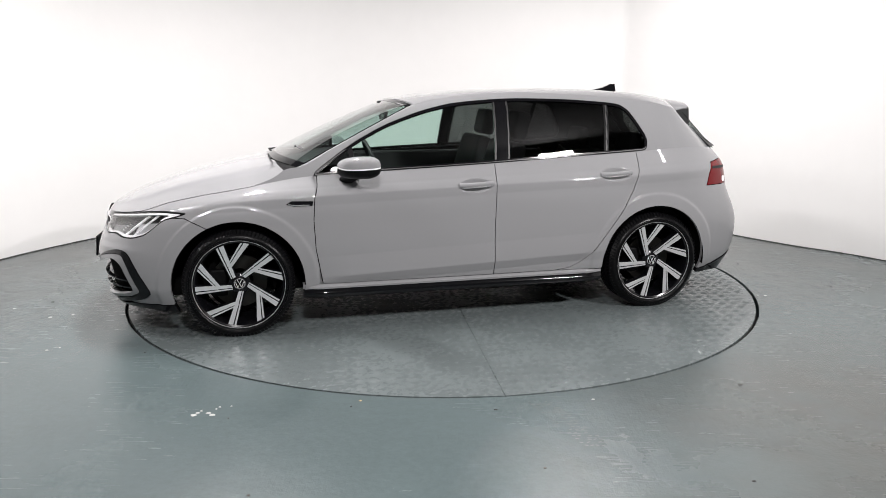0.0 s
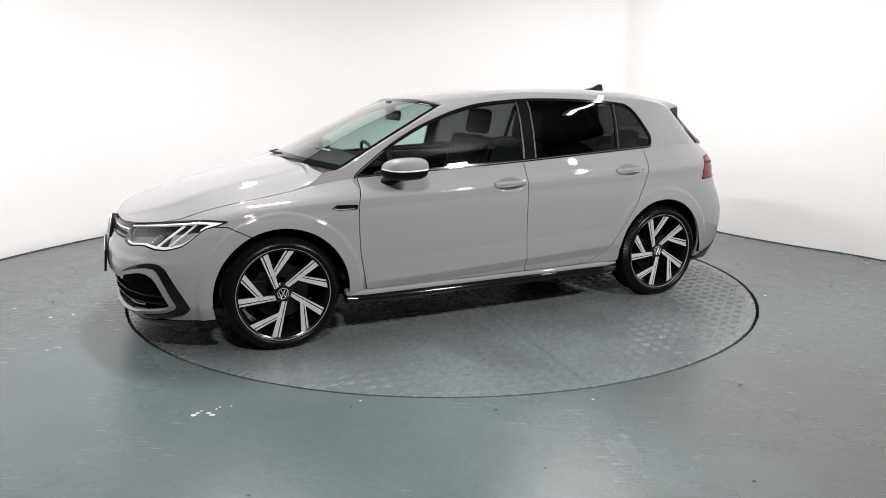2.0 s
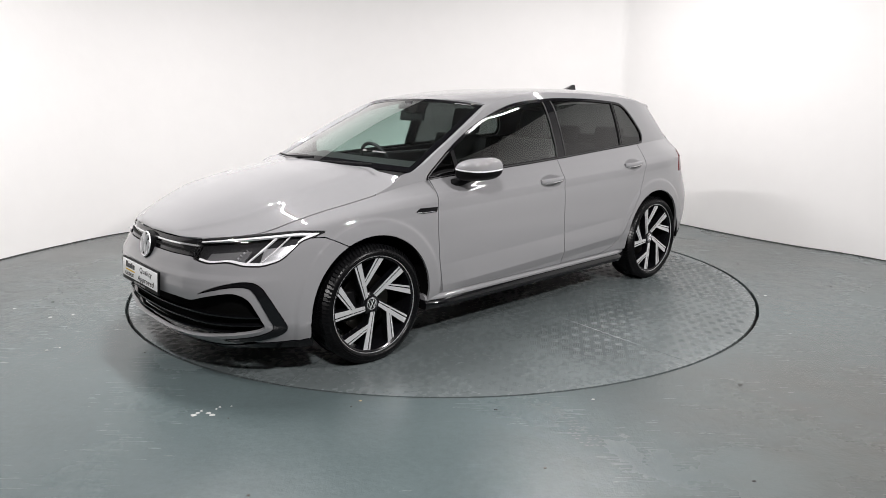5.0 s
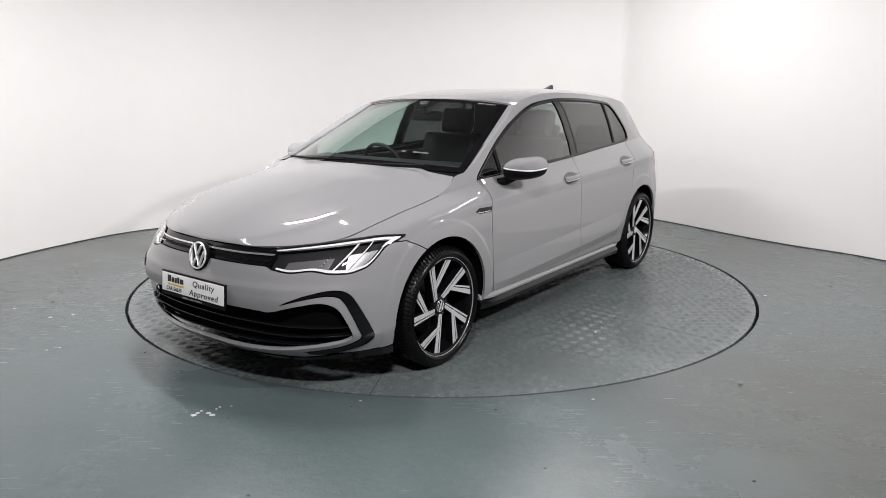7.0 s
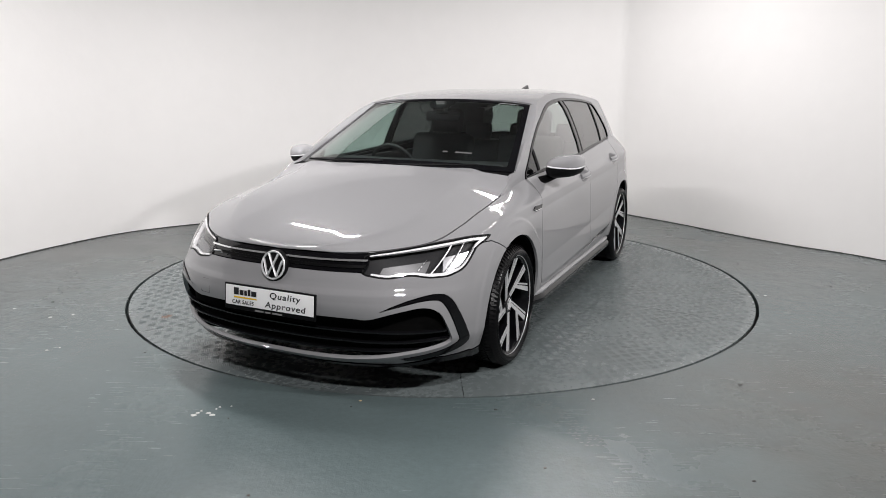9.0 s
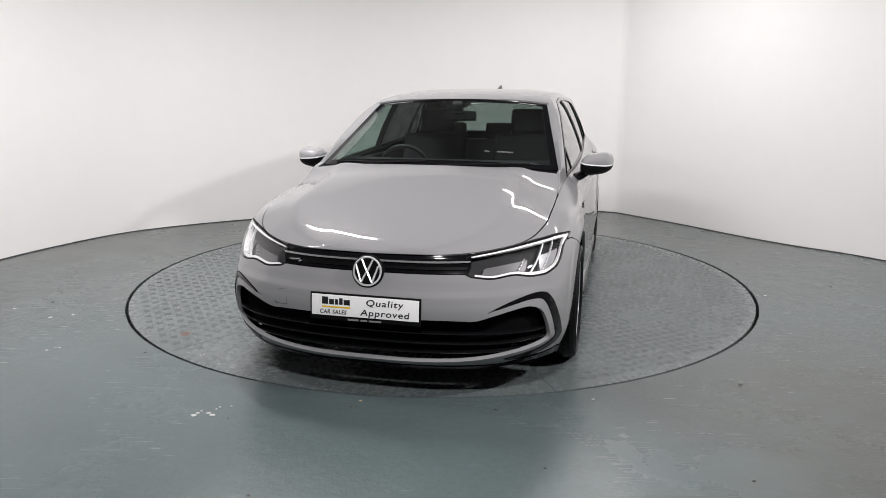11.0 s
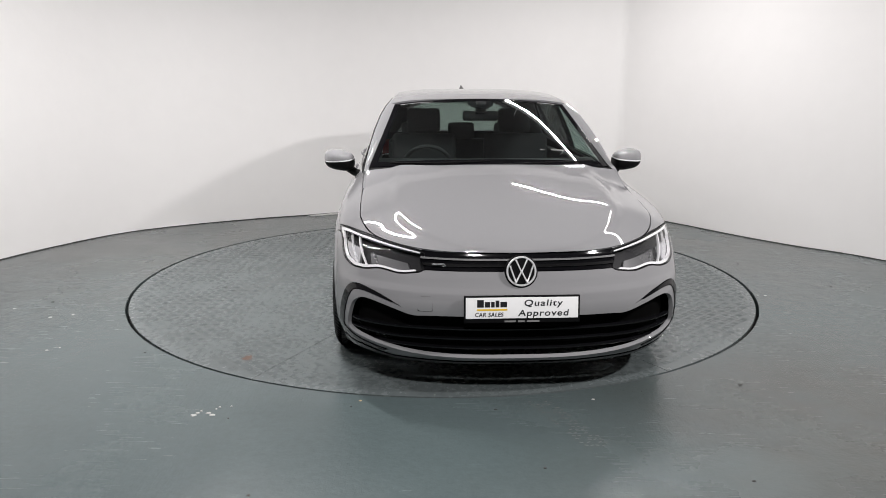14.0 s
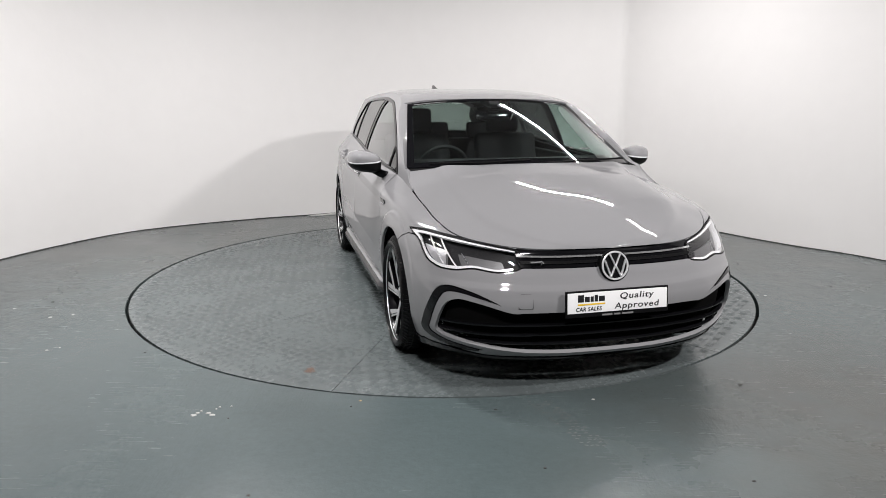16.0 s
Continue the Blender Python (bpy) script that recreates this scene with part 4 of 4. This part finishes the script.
    # wheel arch liners
    for x in (HUB_X, -HUB_X):
        for k in (-1, 1):
            bm = bmesh.new()
            rows = []
            for i in range(33):
                a = radians(-6 + 192 * i / 32)
                rows.append([bm.verts.new((x + r * math.cos(a), k * y, HUB_Z + r * math.sin(a))) for r, y in ((.374, .862), (.385, .80), (.385, .50), (.10, .50))])
            for a, b in zip(rows, rows[1:]):
                for q in range(3):
                    bm.faces.new((a[q], a[q + 1], b[q + 1], b[q]))
            part("arch_liner", bm, INNER, car)


def emblem(parent, r, place):
    """Chrome chevrons inside a ring."""
    strokes = [[(-.42, .86), (-.02, -.02)], [(.42, .86), (.02, -.02)], [(-.86, .42), (-.42, -.84)], [(.86, .42), (.42, -.84)], [(-.42, -.84), (0, .02)], [(.42, -.84), (0, .02)]]
    for (a, b), (c, d) in strokes:
        p, q = Vector(place(a * r, b * r)), Vector(place(c * r, d * r))
        part("emblem_bar", sweep([p, q], r * .13, 6, 0.5), BADGE, parent)


def build_trim(car):
    # underbody
    part("underbody", box(bmesh.new(), -1.95, 2.0, -.60, .60, .19, .30, .03), INNER, car)
    part("floor_pan", box(bmesh.new(), -.93, .93, -.84, .84, .21, .30, .02), INNER, car)
    # front emblem
    em = part("emblem", lathe([(.001, .0), (.067, .0), (.0735, -.006), (.0735, -.05)], 48, closed=False), BLACK_MATT, car, "round chrome and black badge", m=pose(2.142, 0, .612, 0, 0, -90) @ pose(0, 0, 0, 12))
    part("emblem_ring", lathe([(.058, .000), (.060, .005), (.0655, .005), (.0675, .000)], 48), BADGE, em)
    emblem(em, .060, lambda u, v: (u, .004, v))
    # show plate
    pl = part("show_plate", box(bmesh.new(), -.012, .0, -.258, .258, -.068, .055, .004), BLACK_MATT, car, "black-framed white show plate", m=pose(2.187, 0, .458, 0, -5))
    part("plate_face", box(bmesh.new(), -.002, .0025, -.250, .250, -.047, .047, .001), PLATE_WHITE, pl)
    words(pl, "Quality", .170, .027, .095, .009)
    words(pl, "Approved", .226, .027, .095, -.036)
    words(pl, "CAR SALES", .125, .018, -.146, -.038)
    for y0, y1, z1 in ((-.200, -.171, .037), (-.166, -.143, .028), (-.138, -.123, .028), (-.118, -.102, .034), (-.097, -.068, .028)):
        part("print_bar", box(bmesh.new(), .0028, .0038, y0, y1, .004, z1), INK, pl)
    part("yellow_line", box(bmesh.new(), .0028, .0038, -.200, -.066, -.011, -.004), YELLOW, pl)
    for y0, y1 in ((-.078, -.028), (-.018, .012), (.022, .078)):
        part("pale_bar", box(bmesh.new(), .0002, .0015, y0, y1, -.0645, -.0570), PALE_INK, pl)
    for k in (-1, 1):
        # mirrors
        mr = new("door_mirror")
        mr.parent = car
        tagged(mr, "grey and black door mirror")
        bm = bmesh.new()
        bmesh.ops.create_uvsphere(bm, u_segments=32, v_segments=20, radius=1)
        for v in bm.verts:
            x, y, z = v.co
            sx = .13 if x > 0 else .085
            x, y, z = [math.copysign(abs(c) ** .72, c) for c in (x, y, z)]
            v.co = Vector((.60 + x * sx - .035 * y, .928 + y * .098, .968 + z * .064 + .012 * y))
            v.co.y *= k
        if k < 0:
            bmesh.ops.reverse_faces(bm, faces=bm.faces)
        cuts = ((.979, 2.0, "mirror_cap", PAINT, ""), (.9715, .979, "indicator", LENS_WHITE, "clear indicator strip"), (0.0, .9715, "mirror_base", BLACK_MATT, "black mirror underside"))
        for lo_z, hi_z, name, mat, label in cuts:
            piece = bm.copy()
            for z, sign in ((lo_z, -1), (hi_z, 1)):
                bmesh.ops.bisect_plane(piece, geom=list(piece.verts) + list(piece.edges) + list(piece.faces), plane_co=(.60, .928 * k, z), plane_no=(.06, .10 * k, sign) if sign > 0 else (-.06, -.10 * k, -1), clear_outer=True)
            part(name, piece, mat, mr, label)
        bm.free()
        bm = sweep([(.70, k * .79, .885), (.66, k * .83, .895), (.62, k * .88, .925)], .03, 12, 0.8)
        part("mirror_arm", bm, BLACK_MATT, mr)
        # handles
        for x0, z0, y0 in ((-.095, .845, .866), (-1.015, .888, .858)):
            hd = part("door_handle", sweep([(x0 + .105 - .21 * q, k * (y0 + .004 + .016 * math.sin(math.pi * q)), z0 - .004 + .010 * q) for q in np.linspace(0, 1, 13)], .014, 12, 1.1), PAINT, car)
            part("handle_strip", sweep([(x0 + .09 - .18 * q, k * (y0 + .017 + .016 * math.sin(math.pi * q)), z0 - .017 + .010 * q) for q in np.linspace(0, 1, 9)], .003, 6), CHROME, hd, "thin chrome strip")
        # fender badge
        bm = bmesh.new()
        v = [(1.03, .765), (1.00, .782), (.878, .778), (.885, .752), (.99, .752)]
        a = [bm.verts.new((x, k * .878, z)) for x, z in v]
        b = [bm.verts.new((x, k * .86, z)) for x, z in v]
        bm.faces.new(a)
        for i in range(5):
            bm.faces.new((a[i], a[(i + 1) % 5], b[(i + 1) % 5], b[i]))
        bmesh.ops.recalc_face_normals(bm, faces=bm.faces)
        fb = part("fender_badge", bm, BLACK_GLOSS, car, "gloss black fender badge", smooth=False)
        part("badge_strip", sweep([(.90, k * .8785, .757), (.99, k * .8785, .757), (1.02, k * .8785, .765)], .0025, 6), CHROME, fb)
    # wipers
    for y0, y1 in ((-.60, -.02), (.02, .58)):
        part("wiper", sweep([(1.12 - .16 * (y0 / .7) ** 2, y0, .984), (1.115, (y0 + y1) / 2, .994), (1.10, y1, 1.002)], .006, 6), BLACK_MATT, car)
    # shark fin
    bm = bmesh.new()
    v = [(-1.15, 1.396), (-1.24, 1.414), (-1.31, 1.428), (-1.375, 1.455), (-1.408, 1.454), (-1.415, 1.385)]
    a = [bm.verts.new((x, .004 if z > 1.43 else .018, z)) for x, z in v]
    b = [bm.verts.new((x, -.004 if z > 1.43 else -.018, z)) for x, z in v]
    bm.faces.new(a)
    bm.faces.new(b[::-1])
    for i in range(6):
        bm.faces.new((a[i], a[(i + 1) % 6], b[(i + 1) % 6], b[i]))
    bmesh.ops.recalc_face_normals(bm, faces=bm.faces)
    part("aerial_fin", bm, BLACK_GLOSS, car, "gloss black roof aerial fin")


def words(parent, text, width, cap, y, z):
    """Flat lettering fitted to a width and a capital's height."""
    cu = bpy.data.curves.new("print", "FONT")
    cu.body, cu.size, cu.align_x, cu.extrude = text, cap / 0.69, "CENTER", 0.0003
    cu.space_character, cu.shear = 1.14, 0.12
    tmp = new("print", cu)
    me = bpy.data.meshes.new_from_object(tmp.evaluated_get(bpy.context.evaluated_depsgraph_get()))
    bpy.data.objects.remove(tmp)
    xs = [v.co.x for v in me.vertices]
    k, mid = width / (max(xs) - min(xs)), (max(xs) + min(xs)) / 2
    for v in me.vertices:
        v.co.x = (v.co.x - mid) * k
    # a bold stroke from shifted copies
    bold = bmesh.new()
    for step, (dx, dy) in enumerate(((-.0007, 0), (.0007, 0), (0, -.0005), (0, .0005))):
        one = me.copy()
        for v in one.vertices:
            v.co += Vector((dx, dy, .00004 * step))
        bold.from_mesh(one)
        bpy.data.meshes.remove(one)
    bold.to_mesh(me)
    bold.free()
    ob = new("lettering", me)
    me.materials.clear()
    me.materials.append(INK)
    ob.parent = parent
    ob.matrix_local = Matrix.Translation((.0034, y, z)) @ Euler((radians(90), 0, radians(90))).to_matrix().to_4x4()


def build_cabin(car):
    # dashboard
    bm = bmesh.new()
    cols = []
    for q in np.linspace(-1, 1, 25):
        e = 1 - .12 * abs(q) ** 3
        cols.append([bm.verts.new((x * e + .02, .70 * q, z)) for x, z in ((1.0, .925), (.82, .965), (.64, .978), (.54, .962), (.48, .86), (.52, .55), (1.0, .55))])
    for a, b in zip(cols, cols[1:]):
        for q in range(7):
            bm.faces.new((a[q], a[(q + 1) % 7], b[(q + 1) % 7], b[q]))
    bmesh.ops.recalc_face_normals(bm, faces=bm.faces)
    part("dashboard", bm, CABIN, car)
    sw = part("steering_wheel", lathe([(.170 + .013 * math.cos(a), .013 * math.sin(a)) for a in np.linspace(0, 2 * math.pi, 12, endpoint=False)], 40), CABIN, car, m=pose(.36, -.36, .88, 0, 0, 90) @ pose(0, 0, 0, 22))
    part("wheel_boss", box(bmesh.new(), -.16, .16, -.02, .02, -.025, .03, .01), CABIN, sw)
    # seats
    def seat(x, y, w, h):
        s = new("seat")
        s.parent = car
        tagged(s, "dark cloth seat")
        part("cushion", box(bmesh.new(), x - .25, x + .27, y - w / 2, y + w / 2, .42, .58, .05), CLOTH, s)
        bm = box(bmesh.new(), -.06, .06, -w / 2, w / 2, 0, h, .045)
        part("backrest", bm, CLOTH, s, m=pose(x - .26, y, .50, 0, -18))
        return s
    for y in (-.36, .36):
        s = seat(-.02, y, .50, .60)
        part("headrest", box(bmesh.new(), -.05, .05, -.13, .13, 0, .19, .04), CLOTH, s, m=pose(-.50, y, 1.08, 0, -12))
    s = seat(-.88, 0, 1.25, .50)
    for y in (-.42, 0, .42):
        part("headrest", box(bmesh.new(), -.04, .04, -.12, .12, 0, .15, .035), CLOTH, s, m=pose(-1.30, y, .98, 0, -14))
    part("cabin_floor", box(bmesh.new(), -1.7, .95, -.76, .76, .32, .40, .02), CABIN, car)
    for k in (-1, 1):
        part("door_card", box(bmesh.new(), -1.1, .85, k * .74 - .03, k * .74 + .03, .40, .935, .02), CABIN, car)
    part("boot_trim", box(bmesh.new(), -1.80, -1.34, -.66, .66, .40, .96, .03), CABIN, car)
    im = part("interior_mirror", box(bmesh.new(), -.012, .012, -.12, .12, -.032, .032, .02), BLACK_GLOSS, car, m=pose(.33, 0, 1.235, 0, -12))
    part("mirror_stem", box(bmesh.new(), .0, .06, -.035, .035, .02, .09, .012), CABIN, im)


# ---- turntable ----
DISC_R = 2.239


def build_turntable():
    plate_mat = material("painted_chequer_plate", (0.118, 0.137, 0.139), 0.27, 0.0, 0.0, grain=0.18, scale=30, spread=0.1, spec=0.35)
    tab = thing("turntable", "round grey painted chequer-plate turntable flush with the floor", "turntable")
    cuts = sorted([84, 28, -28, -56, -96, -152, 152, 120])
    cuts = [c % 360 for c in cuts]
    cuts.sort()
    for a, b in zip(cuts, cuts[1:] + [cuts[0] + 360]):
        bm = bmesh.new()
        g = 0.004
        n = 24
        top, mid = [], radians((a + b) / 2)
        shift = Vector((math.cos(mid), math.sin(mid), 0)) * g / math.sin(radians((b - a) / 2))
        ring = [Vector((0, 0, 0)) + shift] + [Vector((DISC_R * math.cos(radians(a + (b - a) * k / n)), DISC_R * math.sin(radians(a + (b - a) * k / n)), 0)) for k in range(n + 1)]
        ring[1] += Vector((math.cos(mid), math.sin(mid), 0)) * g
        ring[-1] += Vector((math.cos(mid), math.sin(mid), 0)) * g
        hi = [bm.verts.new(v) for v in ring]
        lo = [bm.verts.new(v - Vector((0, 0, .012))) for v in ring]
        bm.faces.new(hi)
        bm.faces.new(lo[::-1])
        for k in range(len(hi)):
            bm.faces.new((hi[k], lo[k], lo[(k + 1) % len(hi)], hi[(k + 1) % len(hi)]))
        part("deck_plate", bm, plate_mat, tab, smooth=False)
    part("deck_frame", lathe([(.001, -.016), (2.24, -.016), (2.24, -.08), (.001, -.08)], 96, "z", closed=False), CHAR, tab)
    part("rim_band", lathe([(DISC_R - .010, -.030), (DISC_R + .004, -.030), (DISC_R + .004, -.013), (DISC_R - .010, -.013)], 160, "z"), CHAR, tab)
    rust = material("rusty_stain", (0.10, 0.05, 0.03), 0.7, 0, 0, grain=0.3, scale=120)
    bm = bmesh.new()
    ring = [bm.verts.new((.045 * random.uniform(.6, 1.2) * math.cos(6.283 * k / 14), .03 * random.uniform(.6, 1.2) * math.sin(6.283 * k / 14), .0008)) for k in range(14)]
    bm.faces.new(ring)
    part("rust_stain", bm, rust, tab, "brown rusty stain", smooth=False, m=pose(1.69, -1.13, 0))
    # raised tread bars
    verts, faces = [], []
    pitch = 0.060
    n = int(2 * DISC_R / pitch) + 2
    ca, sa = math.cos(radians(39)), math.sin(radians(39))
    for i in range(-n // 2, n // 2):
        for j in range(-n // 2, n // 2):
            cx, cy = (i + .5) * pitch, (j + .5) * pitch
            if math.hypot(cx, cy) > DISC_R - .05:
                continue
            flip = (i + j) % 2
            for b in range(5):
                off = (b - 2) * .0098
                L, Wd = .022, .0026
                pts = [(-L, off - Wd), (L, off - Wd), (L, off + Wd), (-L, off + Wd)]
                ins = [(-L * .75, off), (L * .75, off)]
                o = len(verts)
                for px, py in pts + ins:
                    qx, qy = (px, py) if flip else (py, px)
                    X, Y = cx + qx, cy + qy
                    verts.append((X * ca - Y * sa, X * sa + Y * ca, .0003 if len(verts) - o < 4 else .0011))
                faces += [(o, o + 1, o + 5, o + 4), (o + 1, o + 2, o + 5), (o + 2, o + 3, o + 4, o + 5), (o + 3, o, o + 4)]
    me = bpy.data.meshes.new("tread_pattern")
    me.from_pydata(verts, [], faces)
    me.materials.append(plate_mat)
    bars = new("tread_pattern", me)
    bars.parent = tab
    tagged(bars, kind="stuff")
    return tab


FLAKES = [(-1.09, -2.44, 0.020), (-1.08, -2.42, 0.014), (-1.07, -2.40, 0.010), (-1.03, -2.42, 0.016), (-1.01, -2.44, 0.018), (-1.00, -2.36, 0.010), (-0.95, -2.35, 0.008), (-2.35, -1.02, 0.016), (-2.47, -1.07, 0.020), (-2.17, -1.65, 0.012), (-2.12, -1.61, 0.010), (-2.80, -0.89, 0.016), (2.27, -0.55, 0.020), (2.22, -0.54, 0.012), (-1.01, -2.38, 0.008), (0.70, -2.27, 0.012), (-2.47, 0.30, 0.010)]
SPECKS = [(-2.63, -0.74, 0.022), (1.14, -2.97, 0.012), (-0.68, -3.07, 0.012), (1.45, -2.10, 0.016), (2.47, 0.40, 0.016), (-0.93, -2.47, 0.007), (0.24, -2.38, 0.010), (-1.62, -1.68, 0.012), (-1.58, -0.35, 0.020), (2.86, -0.31, 0.014), (2.37, 2.00, 0.016), (0.39, -2.88, 0.012), (-0.41, -2.35, 0.006)]


def build_small_things():
    chip = material("bare_chip", (0.45, 0.45, 0.44), 0.7, 0, 0, grain=0.1, scale=200)
    dirt = material("dark_speck", (0.03, 0.028, 0.025), 0.8)
    ochre = material("ochre_speck", (0.40, 0.30, 0.16), 0.8)

    def flake(x, y, r, mat, name, label, category, z=0.0):
        bm = bmesh.new()
        n = 11
        lo = [bm.verts.new((r * random.uniform(.6, 1.2) * math.cos(6.283 * k / n), .8 * r * random.uniform(.6, 1.2) * math.sin(6.283 * k / n), 0)) for k in range(n)]
        hi = [bm.verts.new((v.co.x * .8, v.co.y * .8, .0022)) for v in lo]
        bm.faces.new(hi)
        for k in range(n):
            bm.faces.new((lo[k], lo[(k + 1) % n], hi[(k + 1) % n], hi[k]))
        ob = part(name, bm, mat, None, label, smooth=False)
        ob.location = (x, y, .0006 + z)
        tagged(ob, "", category)

    for x, y, r in FLAKES:
        flake(x, y, r * .75, chip, "paint_chip", "pale bare chip in the floor paint", "paint chip")
    for x, y, r in [(x, y, r * 0.65) for x, y, r in SPECKS]:
        flake(x, y, r, dirt, "dirt_speck", "small dark speck of dirt on the floor", "dirt")
    vent = part("floor_grate", box(bmesh.new(), -.34, .34, -.035, .035, 0, .012, .003), chip, None, "pale metal strip at the foot of the wall")
    tagged(vent, "", "metal strip")
    vent.matrix_world = pose(-1.22, 2.83, .0005, 0, 0, 27)
    # a dried tyre print: rows of pale tread marks
    verts, faces = [], []
    for row in range(16):
        for col in range(5):
            if random.random() < .25:
                continue
            cx = .40 + row * .012 + col * .024 + random.uniform(-.003, .003)
            cy = -2.30 - row * .027 + random.uniform(-.003, .003)
            w, h, tilt = .008, .0035, .5 if col % 2 else -.3
            o = len(verts)
            for px, py in ((-w, -h), (w, -h), (w, h), (-w, h)):
                verts.append((cx + px * math.cos(tilt) - py * math.sin(tilt), cy + px * math.sin(tilt) + py * math.cos(tilt), .0009))
            faces.append((o, o + 1, o + 2, o + 3))
    me = bpy.data.meshes.new("tyre_print")
    me.from_pydata(verts, [], faces)
    me.materials.append(material("dried_dust", (0.135, 0.142, 0.138), 0.55, grain=0.2, scale=90))
    tagged(new("tyre_print", me), "pale dried tyre print on the floor paint", "tyre print", kind="stuff")
    flake(-0.375, -2.29, .008, ochre, "dirt_speck", "small ochre crumb lying on the floor", "dirt")


build_studio()
build_small_things()
table = build_turntable()
auto = build_car()


def motions():
    """The table turns evenly, and the car with it."""
    rows_t, rows_c = [], []
    times = [0.5 * k for k in range(33)]
    for t in times:
        a = float(np.interp(t, [0, 1.5, 3.5, 7, 8.5, 12.5, 13, 14.5, 16], [193.71, 202.06, 213.41, 233.19, 241.68, 264.49, 267.28, 275.95, 284.54]))
        a = 0.3 * a + 0.7 * (193.55 + 5.6776 * t)
        m = pose(0, 0, -.0025, 0, 0, a)
        rows_t.append((t, m))
        rows_c.append((t, m @ pose(0.149, 0.229, 0.003)))
    walk(table, rows_t)
    walk(auto, rows_c)


motions()
